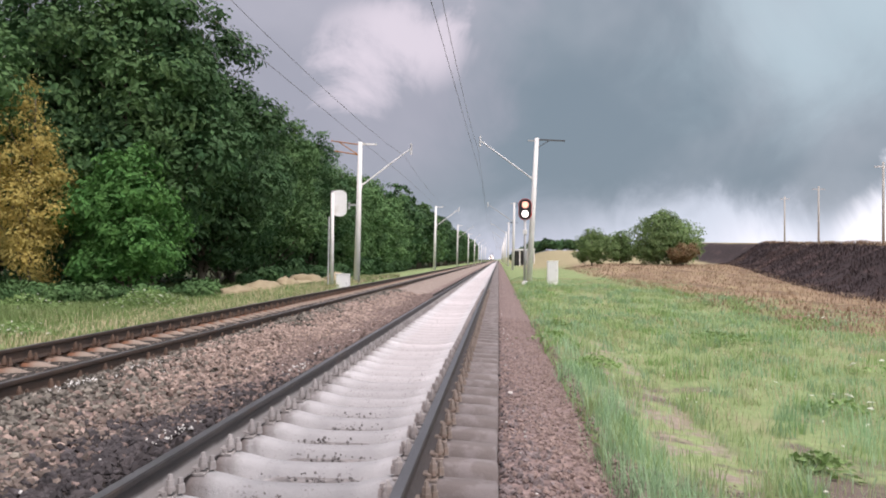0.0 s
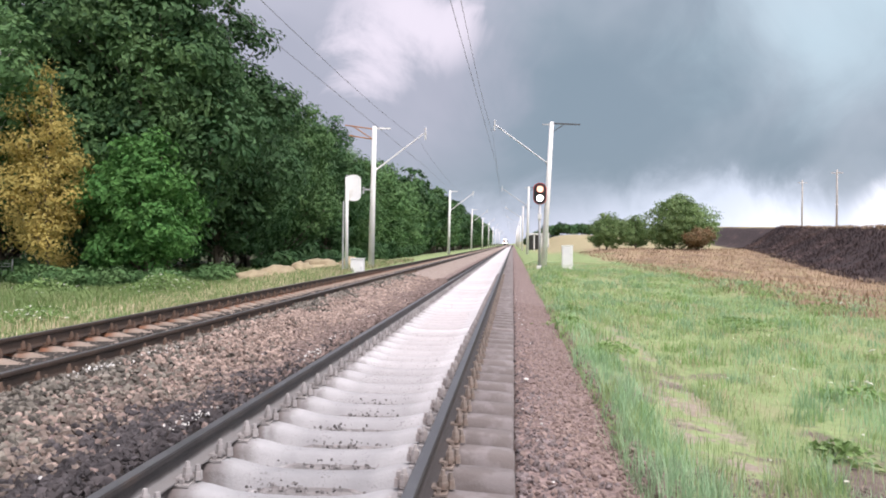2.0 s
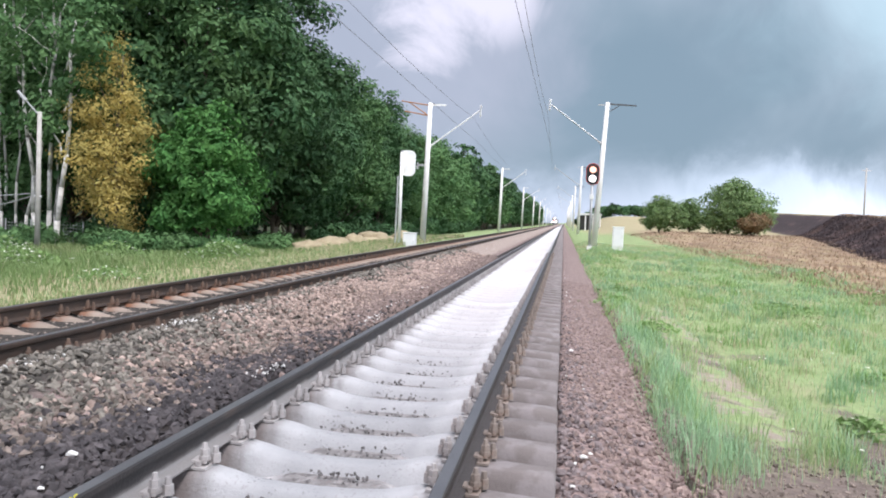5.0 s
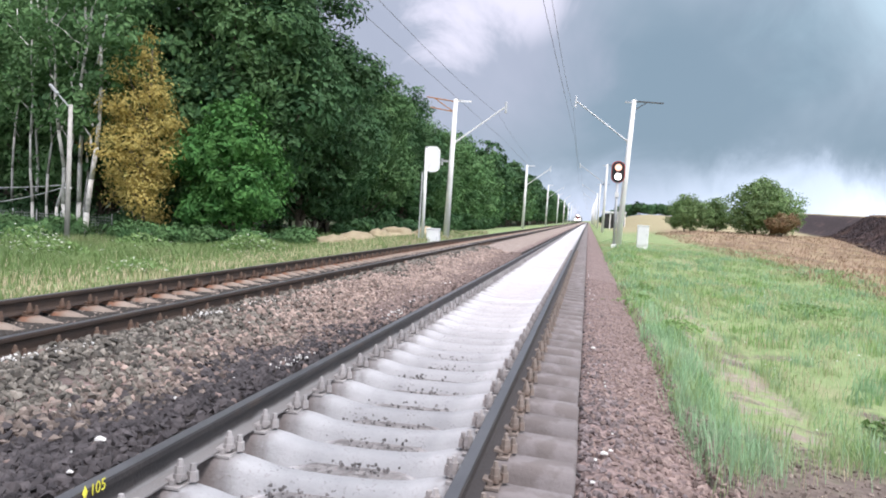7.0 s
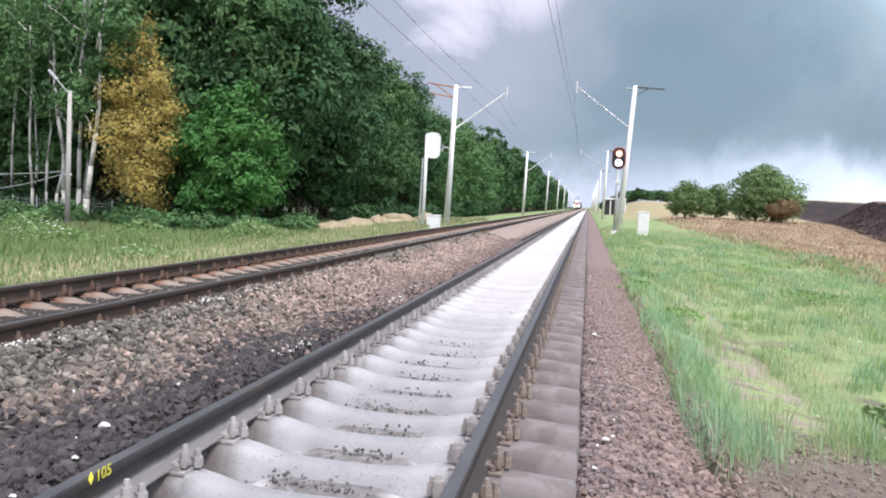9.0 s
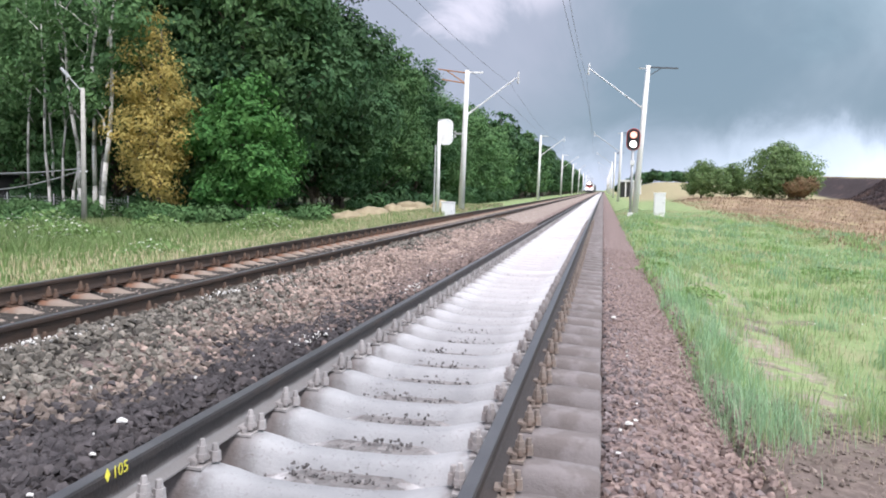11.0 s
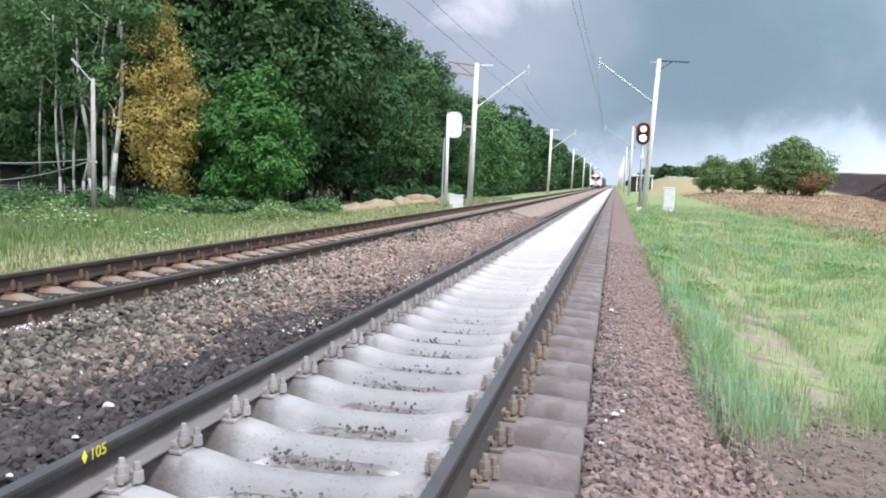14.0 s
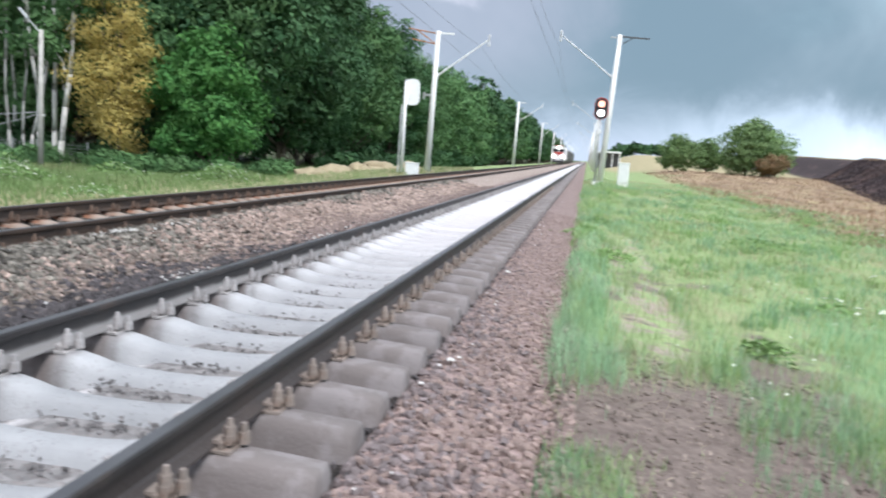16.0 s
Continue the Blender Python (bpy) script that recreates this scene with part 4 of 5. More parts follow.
def make_field_trees():
    """The clump of round trees in the field, and the rusty bush before it."""
    a = build_tree("tree", 91, 7.2, 7.2, 0.3, M_FIELDTREE, 620, 11, 0.21, "round green tree in a clump on the field", 0.2, None, 16, lobe=0.72, group="trees on the field")
    plant(a, 13.2, 102, 10, 0.66, copy=False)
    plant(a, 17.4, 106, 80, 0.62)
    b = build_tree("tree", 92, 8.9, 8.8, 0.3, M_FIELDTREE, 700, 11, 0.21, "broad green tree in a clump on the field", 0.22, None, 18, lobe=0.72, group="trees on the field")
    plant(b, 21.0, 100, 150, 0.80, copy=False)
    plant(b, 23.2, 101, 250, 0.70)
    r = shrub(12, 3.9, 5.6, M_RUST, "rust-brown withered bush before the field trees", 0.2, 360, "")
    plant(r, 22.9, 95, 0, 0.72, copy=False)
    d = shrub(13, 3.0, 5.0, M_LEAF2, "distant dark tree on the hill", 0.5, 90, "trees on the far hill")
    rng = random.Random(8)
    first = True
    for k in range(14):
        x = 8 + k * 3.6
        plant(d, x, 285 + rng.uniform(-8, 8), rng.uniform(0, 360), rng.uniform(1.2, 1.7), copy=not first)
        first = False


make_field_trees()


def hay_mound(x, y, r, h, seed):
    rng = np.random.default_rng(seed)
    bm = bmesh.new()
    bmesh.ops.create_icosphere(bm, subdivisions=4, radius=1)
    off = Vector(rng.uniform(0, 50, 3))
    for v in bm.verts:
        n = noise.fractal(v.co * 2.2 + off, 0.8, 2.0, 4) * 0.22
        v.co = Vector((v.co.x * r, v.co.y * r * 1.3, max(-0.1, v.co.z) * h)) * (1 + n)
    ob = part("hay_mound", smooth(bm), M_HAY)
    ob.matrix_basis = pose(x, y, float(ground_z(x, y)) - 0.05)
    tagged(ob, "low mound of dry tan hay in the grass", "mound", "hay mounds beside the wood")


for k in range(8):
    hay_mound(-11.0 + 0.22 * k + 0.3 * math.sin(k * 2.1), 38.8 + 1.9 * k, 0.95 + 0.25 * math.sin(k * 1.7), 0.52 + 0.16 * math.sin(k * 2.9), k)


# ---- lesser structures ----
def utility_pole(x, y, h, label, bar=True, r=0.13, mat=None):
    zb = float(ground_z(x, y))
    p = empty("utility_pole", pose(x, y, zb), label, "utility pole", "utility poles")
    part("post", smooth(rod(bmesh.new(), (0, 0, -0.2), (0.0, 0, h), r, r * 0.72, 12)), mat or M_GREYWOOD, p)
    bm = bmesh.new()
    if bar:
        box(bm, -0.7, 0.7, -0.05, 0.05, h - 0.45, h - 0.33)
    else:
        rod(bm, (-0.02, -0.1, h - 0.1), (-0.75, -0.15, h + 0.65), 0.035, 0.03, 8)
        rod(bm, (-0.55, -0.15, h + 0.44), (-0.95, -0.17, h + 0.86), 0.09, 0.07, 8)
    part("crossarm" if bar else "lamp_arm", bm, M_STEELGREY, p)
    bm = bmesh.new()
    rod(bm, (-0.17, 0, h * 0.4), (0.17, 0, h * 0.4), 0.045, 0.045, 8)
    part("bracket", bm, M_WHITE, p, "small white insulator bracket")
    return p


utility_pole(-21.7, 33.0, 6.2, "weathered grey utility pole with a lamp arm before the birches", bar=False, r=0.125)
utility_pole(33.6, 70.0, 6.9, "thin grey utility pole on the road bank", r=0.12)
utility_pole(47.0, 130.0, 7.5, "thin grey utility pole on the road bank", r=0.14)
utility_pole(39.5, 98.0, 6.9, "thin grey utility pole on the road bank", r=0.12)
for z0, z1, sag in ((1.7, 1.45, 0.15), (1.62, 0.5, 0.3)):
    wire("cable", [(-21.8 - 8 * u, 33.0 + 1.5 * u, z0 + (z1 - z0) * u - sag * 4 * u * (1 - u)) for u in np.linspace(0, 1, 14)], 0.022, "pale cable strung from the utility pole").data.materials[0] = M_STEELGREY


def mesh_fence():
    fence = empty("wire_fence", pose(-33, 38.2, float(ground_z(-28, 38)), 0, 0, -8), "low grey wire mesh fence at the wood's edge", "fence")
    for k in range(8):
        part("post", rod(bmesh.new(), (k * 1.6, 0, -0.2), (k * 1.6, 0, 1.35), 0.035, 0.035, 8), M_STEELGREY, fence)
    bm = bmesh.new()
    for z in np.arange(0.1, 1.3, 0.15):
        rod(bm, (0, 0, z), (11.2, 0, z), 0.006, 0.006, 4)
    for x in np.arange(0, 11.2, 0.2):
        rod(bm, (x, 0, 0.05), (x, 0, 1.3), 0.005, 0.005, 4)
    part("mesh", bm, M_STEELGREY, fence)


mesh_fence()
M_YELLOWBOARD = material("yellow_boards", (0.72, 0.46, 0.03), (0.82, 0.56, 0.06), 0.6, 3, 40, 0.2, spread=0.1)


def yellow_shed():
    x0, x1, y, z0, z1 = -40.0, -33.6, 40.6, -0.75, 1.35
    shed = empty("yellow_shed", pose(0, 0, 0), "small shed clad in bright yellow boards", "shed")
    part("wall", box(bmesh.new(), x0 + 0.05, x1 - 0.05, y + 0.03, y + 2.6, z0, z1), M_BLACK, shed, "dark shed body")
    n = 9
    for k in range(n):
        a = z0 + (z1 - z0) * k / n
        part("board", box(bmesh.new(), x0, x1, y - 0.01, y + 0.028, a + 0.012, a + (z1 - z0) / n, 0.006), M_YELLOWBOARD, shed)
    part("roof", box(bmesh.new(), x0 - 0.15, x1 + 0.12, y - 0.2, y + 2.8, z1, z1 + 0.09, 0.01), M_STEELGREY, shed)


yellow_shed()


def shelter():
    """Flat-roofed open shelter at the foot of the far hill."""
    z0 = float(ground_z(9.6, 185))
    s = empty("shelter", pose(7.3, 185, 0), "low flat-roofed shelter with a white fascia", "shelter")
    h = 3.7
    part("roof", box(bmesh.new(), -3.0, 2.6, -1.6, 2.6, h - 0.35, h, 0.03), M_WHITE, s)
    part("wall", box(bmesh.new(), -2.5, 2.4, 1.5, 2.3, z0 - 1.0, h - 0.45), M_DARKSTEEL, s, "dark back wall")
    for x in (-2.7, -1.0, 0.7, 2.3):
        part("column", box(bmesh.new(), x - 0.12, x + 0.12, -1.3, -1.06, z0 - 1.0, h - 0.45), M_CONCRETE_POLE, s)


shelter()


# ---- marking on the rail ----
def rail_marking():
    cu = bpy.data.curves.new("rail_marking", "FONT")
    cu.body, cu.size, cu.extrude = "105", 0.078, 0.0012
    cu.materials.append(M_MARK)
    ob = new("rail_marking", cu)
    ob.matrix_basis = pose(-0.7590, 4.80, -0.036, 90, 0, 90)
    tagged(ob, "yellow painted number on the rail side", "marking")
    bm = bmesh.new()
    box(bm, -0.0015, 0.0015, -0.013, 0.013, -0.013, 0.013)
    bmesh.ops.transform(bm, matrix=Matrix.Diagonal((1, 1, 1.7, 1)) @ pose(0, 0, 0, 45, 0, 0), verts=bm.verts[:])
    d = part("arrow_mark", bm, M_MARK, ob)
    d.matrix_basis = ob.matrix_basis.inverted() @ pose(-0.7590, 4.765, -0.006)


rail_marking()


# ---- grass ----
def vnoise(x, y, s, seed=0):
    """Smooth value noise in the plane, 0 to 1."""
    rng = np.random.default_rng(seed)
    g = rng.random((64, 64))
    u, v = x / s + 1000, y / s + 1000
    i, j = np.floor(u).astype(int), np.floor(v).astype(int)
    a, b = u - i, v - j
    a, b = a * a * (3 - 2 * a), b * b * (3 - 2 * b)
    q = lambda m, n: g[m % 64, n % 64]
    return (q(i, j) * (1 - a) + q(i + 1, j) * a) * (1 - b) + (q(i, j + 1) * (1 - a) + q(i + 1, j + 1) * a) * b


def blades(x, y, h, w, rng, lean=0.45):
    """Bent blades: a quad and a tip each."""
    n = len(x)
    z = ground_z(x, y) - 0.02
    ang = rng.random(n) * 6.283
    d = np.stack([np.cos(ang), np.sin(ang), np.zeros(n)], -1)
    side = np.stack([-np.sin(ang), np.cos(ang), np.zeros(n)], -1) * (w / 2)[:, None]
    base = np.stack([x, y, z], -1)
    up = np.zeros((n, 3))
    up[:, 2] = h
    k = (lean * (0.3 + rng.random(n)) * h)[:, None]
    mid = base + up * 0.55 + d * k * 0.3
    tip = base + up * 0.98 + d * k
    v = np.stack([base - side, base + side, mid + side * 0.8, mid - side * 0.8, tip], 1).reshape(-1, 3)
    o = np.arange(n) * 5
    f = [(a, a + 1, a + 2, a + 3) for a in o] + [(a + 3, a + 2, a + 4) for a in o]
    return v, f


def grass_patch(x, y, h, w, mat, label, seed):
    rng = np.random.default_rng(seed)
    v, f = blades(x, y, h, w, rng)
    tagged(part("grass", cloud_mesh("grass", v, f, mat), None), label, "grass", kind="stuff")


def make_grass():
    rng = np.random.default_rng(5)
    # meadow on the field side, thinner with distance
    n = 190000
    y = 1.5 + 63.5 * rng.random(n) ** 1.9
    x = 2.05 + 0.12 * np.sin(y * 1.3) + (0.35 + 14 * rng.random(n)) * rng.random(n) ** 0.35 * np.clip(0.25 + (y / 16), 0.3, 1)
    patch, mid, fine = vnoise(x, y * 0.5, 1.6, 1), vnoise(x, y * 0.6, 0.55, 2), vnoise(x, y, 0.2, 3)
    edge = sstep(2.95, 2.6, x) * sstep(6.9, 7.3, y) * sstep(30, 10, y)
    right = sstep(4.0, 4.8, x - 0.10 * (y - 7)) * sstep(16, 10, y)
    front = 7.1 + 0.9 * np.clip(x - 2.4, 0, 1.4)
    bare = sstep(front + 0.35, front - 0.25, y + 0.9 * (mid - 0.5)) * sstep(4.8, 4.1, x)
    strip = (0.45 + 0.55 * sstep(0.35, 0.6, vnoise(x, y, 0.45, 43))) * sstep(0.52, 0.25, np.abs(x - 3.12 - 0.012 * (y - 9) - 0.35 * (vnoise(y, y, 1.7, 41) - 0.5))) * sstep(26, 15, y)
    mosaic = sstep(0.56, 0.44, vnoise(x, y * 0.7, 0.55, 42)) * sstep(19, 11, y) * sstep(2.5, 2.7, x) * sstep(6.2, 4.6, x)
    dens = np.clip(0.48 + 0.52 * sstep(0.36, 0.62, patch * 0.6 + mid * 0.4) + edge + right, 0, 1) * (1 - 0.985 * bare) * (1 - 0.88 * strip * (1 - 0.6 * edge)) * (1 - 0.45 * mosaic)
    tuft = (rng.random(n) < 0.02) & (vnoise(x, y, 0.35, 9) > 0.7)
    keep = (rng.random(n) < dens) | tuft
    x, y, patch, mid, fine, edge, right, strip = (a[keep] for a in (x, y, patch, mid, fine, edge, right, strip))
    wide = np.clip(y / 9, 0.8, 3.2)
    u = rng.random(len(x))
    lush = (u < np.maximum(edge, right) * 0.85 + 0.25 * (patch > 0.55))
    dry = ~lush & (u > 0.86 - 0.35 * strip - 0.24 * (patch < 0.45))
    rest = ~lush & ~dry
    hl = (0.09 + 0.15 * mid + 0.05 * fine) * (1 + 0.35 * np.maximum(edge, right)) * (1 - 0.3 * sstep(9, 20, y))
    grass_patch(x[lush], y[lush], hl[lush] * rng.uniform(0.6, 1.2, lush.sum()), 0.006 * wide[lush], M_LUSH, "lush green grass along the ballast edge", 1)
    grass_patch(x[rest], y[rest], 0.75 * hl[rest] * rng.uniform(0.5, 1.15, rest.sum()), 0.006 * wide[rest], M_GRASS, "mixed green meadow grass", 2)
    grass_patch(x[dry], y[dry], 0.85 * hl[dry] * rng.uniform(0.5, 1.2, dry.sum()), 0.005 * wide[dry], M_DRY, "dry straw-coloured grass", 3)
    # clumps that stand higher than the meadow
    n = 900
    cy = 6.5 + 40 * rng.random(n) ** 1.5
    cx = 2.3 + 10 * rng.random(n) ** 1.3 * np.clip(0.3 + cy / 16, 0.3, 1)
    spot = np.array([(2.5, 5.5), (2.62, 5.65), (2.45, 5.3), (4.55, 7.3), (4.75, 7.0), (4.9, 6.6), (4.5, 7.8), (4.85, 7.6), (3.5, 8.2), (3.7, 8.5), (3.3, 6.8), (4.1, 6.4), (5.0, 6.2), (5.1, 7.1), (4.4, 5.7), (3.9, 7.5), (2.50, 5.7), (2.65, 5.5), (3.2, 8.0), (3.35, 8.3), (3.0, 7.7), (3.75, 7.0), (4.2, 6.9), (4.6, 6.4), (4.3, 7.2), (3.6, 6.2), (4.7, 5.9), (2.6, 5.0), (2.75, 5.2)])
    spot = np.repeat(spot, 5, 0) + rng.normal(size=(len(spot) * 5, 2)) * 0.13
    cx, cy = np.concatenate([cx, spot[:, 0]]), np.concatenate([cy, spot[:, 1]])
    n = len(cx)
    per = 34
    tx = np.repeat(cx, per) + rng.normal(size=n * per) * 0.09 * np.repeat(np.clip(cy / 12, 1, 2.2), per)
    ty = np.repeat(cy, per) + rng.normal(size=n * per) * 0.09 * np.repeat(np.clip(cy / 12, 1, 2.2), per)
    hh = np.repeat(rng.uniform(0.13, 0.34, n) * np.where(cy < 6.3, 0.55, 1.0), per) * rng.uniform(0.5, 1.1, n * per)
    kind = np.repeat(rng.random(n), per)
    worn = (np.abs(tx - 3.12 - 0.012 * (ty - 9)) < 0.36) & (ty < 18) & (kind < 0.7)
    ok = (tx > 2.15) & ~worn & (np.repeat(cy, per) > np.where(np.arange(n * per) < 900 * per, 7.1 + 0.9 * np.clip(np.repeat(cx, per) - 2.4, 0, 1.4), 0))
    for sel, mat, lab, k in ((kind < 0.45, M_LUSH, "clumps of lush green grass", 11), (kind > 0.66, M_GRASS, "clumps of mixed meadow grass", 12), ((kind >= 0.45) & (kind <= 0.66), M_WEED, "clumps of dark green meadow plants", 13)):
        sel = sel & ok
        grass_patch(tx[sel], ty[sel], hh[sel], 0.008 * np.clip(ty[sel] / 9, 0.8, 3), mat, lab, k)
    # straw lying on the bare soil, and small white flowers in the meadow
    n = 420
    sx, sy = 2.2 + 2.9 * rng.random(n), 4.5 + 5.5 * rng.random(n)
    v, f = blades(sx, sy, np.full(n, 0.035), np.full(n, 0.006), rng, 4.0)
    tagged(part("straw", cloud_mesh("straw", v, f, M_DRY), None), "dry straw lying on the bare soil", "straw", kind="stuff")
    n = 260
    fy = 7 + 26 * rng.random(n)
    fx = 3.2 + 9 * rng.random(n) * np.clip(fy / 18, 0.3, 1)
    c = np.stack([fx, fy, ground_z(fx, fy) + 0.2], -1)
    v, f = leaf_quads(rng, c, np.tile([0, -0.3, 1.0], (n, 1)), 0.016)
    tagged(part("flowers", cloud_mesh("flowers", v, f, M_FLOWER), None), "tiny white flowers scattered in the meadow", "flowers", kind="stuff")
    # verge between the far track and the wood
    n = 95000
    y = 6 + 60 * rng.random(n) ** 1.2
    x = -6.7 - 17 * rng.random(n) ** 1.2
    m, p = vnoise(x, y, 0.8, 6), vnoise(x, y, 2.5, 7)
    h = (0.12 + 0.2 * m + 0.55 * sstep(-9.5, -13.5, x) * p)
    green = rng.random(n) < 0.50 + 0.46 * sstep(-9, -13.0, x)
    pale = ~green
    grass_patch(x[green], y[green], h[green], 0.02 + 0.012 * rng.random(green.sum()), M_VERGE, "tall green verge grass before the wood", 4)
    grass_patch(x[pale], y[pale], h[pale] * 0.9, 0.016 + 0.01 * rng.random(pale.sum()), M_DRY, "pale seeding verge grass before the wood", 5)
    # stubble on the rising field
    n = 14000
    y = 24 + 80 * rng.random(n) ** 1.1
    x = 9.5 + 24 * rng.random(n)
    ok = (x - 19) * 0.984 - (y - 39) * 0.176 < 0.4
    x, y = x[ok], y[ok]
    grass_patch(x, y, 0.12 + 0.16 * rng.random(len(x)), np.full(len(x), 0.05), M_STUBBLE, "dry brown stubble on the field", 6)


def scorched_tufts():
    rng = np.random.default_rng(14)
    n = 16000
    v = 20 + 95 * rng.random(n)
    o = -0.3 + 7.0 * rng.random(n)
    x, y = 19 + 0.984 * o + 0.176 * (v - 39), 39 - 0.176 * o + 0.984 * (v - 39)
    top = o > 5.4
    grass_patch(x[~top], y[~top], 0.1 + 0.3 * vnoise(x, y, 1.5, 4)[~top], np.full((~top).sum(), 0.07), M_CHAR, "charred stubble on the bank", 9)
    grass_patch(x[top], y[top], 0.15 + 0.35 * vnoise(x, y, 2.0, 5)[top], np.full(top.sum(), 0.05), M_STUBBLE, "dry grass along the crest of the bank", 10)


M_CHAR = material("charred_stubble", (0.025, 0.02, 0.024), (0.09, 0.065, 0.065), 0.9, 0.5, 6, 0, spread=0.4, dirt=(0.16, 0.11, 0.09))
make_grass()
scorched_tufts()


def weed_patch(x, y, r, n, h, seed, flowers, label):
    rng = np.random.default_rng(seed)
    p = empty("weeds", pose(x, y, float(ground_z(x, y))), label, "weeds", "weeds on the verge")
    q = rng.normal(size=(n, 3)) * np.array([r * 0.5, r * 0.5, 0])
    q[:, 2] = h * rng.random(n) ** 0.7 * np.exp(-(q[:, 0] ** 2 + q[:, 1] ** 2) / (r * r))
    nr = rng.normal(size=(n, 3)) * 0.6 + np.array([0, 0, 1])
    nr /= np.linalg.norm(nr, axis=1)[:, None]
    v, f = leaf_quads(rng, q, nr, 0.07 if h > 0.35 else 0.045)
    part("leaves", cloud_mesh("leaves", v, f, M_WEED), None, p)
    if flowers:
        k = rng.integers(0, n, flowers)
        c = q[k] + np.array([0, 0, 0.12])
        v, f = leaf_quads(rng, c, np.tile([0, 0, 1.0], (flowers, 1)) + rng.normal(size=(flowers, 3)) * 0.3, 0.055)
        part("flowers", cloud_mesh("flowers", v, f, M_FLOWER), None, p, "clusters of white flowers")


for k, (x, y, r, n, h, fl) in enumerate(((-11.8, 31.0, 1.6, 900, 0.75, 110), (-13.0, 33.2, 1.6, 800, 0.8, 60), (-16.1, 24.5, 1.7, 900, 0.8, 120), (-18.5, 26.5, 1.8, 900, 1.1, 90), (-20.5, 24.5, 2.0, 900, 1.2, 60),
                                         (-10.0, 20.0, 0.9, 300, 0.4, 25), (-14.5, 29.0, 1.4, 700, 0.6, 30), (-16.8, 31.0, 1.5, 700, 0.8, 20))):
    weed_patch(x, y, r, n, h, k, fl, "leafy weeds with white flowers on the verge")
for k, (x, y, r) in enumerate(((2.5, 18.5, 0.4), (2.75, 21.5, 0.45), (2.9, 15.0, 0.35), (6.5, 21, 0.9), (8.2, 15.5, 0.8), (5.6, 12.5, 0.5), (10.5, 26, 1.0), (4.2, 9.5, 0.28), (9.5, 34, 0.8), (12.5, 40, 1.0))):
    weed_patch(x, y, r, int(90 + 200 * r), 0.14 + 0.10 * r, 40 + k, 6 if k in (4, 5, 6) else 0, "low broad-leaved weeds in the meadow")


# ---- train ----
M_TRAINWHITE = material("white_train_paint", (0.78, 0.76, 0.76), (0.86, 0.85, 0.85), 0.45, 2, 30, 0.05)
def make_train():
    loco = empty("train", pose(FAR_TRACK, 590, 0), "white and red electric locomotive with lit headlights pulling dark wagons", "train")
    body = bmesh.new()
    prof = [(-1.55, 0.95), (1.55, 0.95), (1.58, 1.3), (1.58, 3.3), (1.3, 3.85), (0.7, 4.05), (-0.7, 4.05), (-1.3, 3.85), (-1.58, 3.3), (-1.58, 1.3)]
    extrude_profile(prof, 0.4, 16, body)
    b = part("body", body, M_TRAINWHITE, loco, "white locomotive body")
    roof = extrude_profile([(-1.32, 3.87), (-0.7, 4.065), (0.7, 4.065), (1.32, 3.87), (0.7, 4.16), (-0.7, 4.16)], 0.3, 15.9)
    part("roof", roof, M_REDPAINT, b, "red roof edge")
    nose = extrude_profile([(-1.55, 0.7), (1.55, 0.7), (1.58, 2.35), (1.0, 2.42), (0, 2.0), (-1.0, 2.42), (-1.58, 2.35)], 0.0, 0.41)
    part("front_panel", nose, M_TRAINWHITE, b, "white lower front panel")
    band = extrude_profile([(-1.0, 2.44), (0, 2.02), (1.0, 2.44), (1.0, 2.62), (0, 2.62), (-1.0, 2.62)], 0.12, 0.405)
    part("band", band, M_REDPAINT, b, "red chevron band")
    for s in (-1, 1):
        w = bmesh.new()
        box(w, min(s * 0.12, s * 1.3), max(s * 0.12, s * 1.3), 0.33, 0.42, 2.68, 3.35, 0.02)
        part("windscreen", w, M_GLASS, b, "dark windscreen")
        part("headlight", disc(bmesh.new(), (s * 1.0, -0.02, 1.65), (0, 1, 0), 0.24, 0.08, 16), M_HEAD, b)
        part("bumper", disc(bmesh.new(), (s * 0.9, -0.25, 1.05), (0, 1, 0), 0.22, 0.5, 14), M_DARKSTEEL, b, "dark round bumper")
    part("headlight", disc(bmesh.new(), (0, 0.36, 3.65), (0, 1, 0), 0.22, 0.1, 16), M_HEAD, b)
    box_ = bmesh.new()
    box(box_, -1.4, 1.4, -0.1, 0.3, 0.25, 0.75, 0.03)
    part("plough", box_, M_DARKSTEEL, loco, "dark plough")
    bog = bmesh.new()
    box(bog, -1.2, 1.2, 1.5, 14.5, 0.35, 1.0)
    part("bogies", bog, M_BLACK, loco, "black running gear")
    pan = bmesh.new()
    rod(pan, (-0.6, 3.2, 4.05), (-0.6, 2.0, 5.0), 0.04)
    rod(pan, (0.6, 3.2, 4.05), (0.6, 2.0, 5.0), 0.04)
    rod(pan, (-0.9, 2.8, 5.5), (0.9, 2.8, 5.5), 0.05)
    rod(pan, (-0.6, 2.0, 5.0), (-0.5, 2.8, 5.5), 0.03)
    rod(pan, (0.6, 2.0, 5.0), (0.5, 2.8, 5.5), 0.03)
    part("pantograph", pan, M_DARKSTEEL, loco)
    for k in range(8):
        w = extrude_profile([(-1.45, 0.9), (1.45, 0.9), (1.45, 3.4), (0.9, 3.8), (-0.9, 3.8), (-1.45, 3.4)], 17.2 + k * 14, 30.2 + k * 14)
        wagon = part("wagon", w, M_DARKSTEEL, loco, "dark covered wagon")
        part("bogies", box(bmesh.new(), -1.1, 1.1, 18 + k * 14, 29.5 + k * 14, 0.3, 0.88), M_BLACK, wagon)
    return loco


train = make_train()


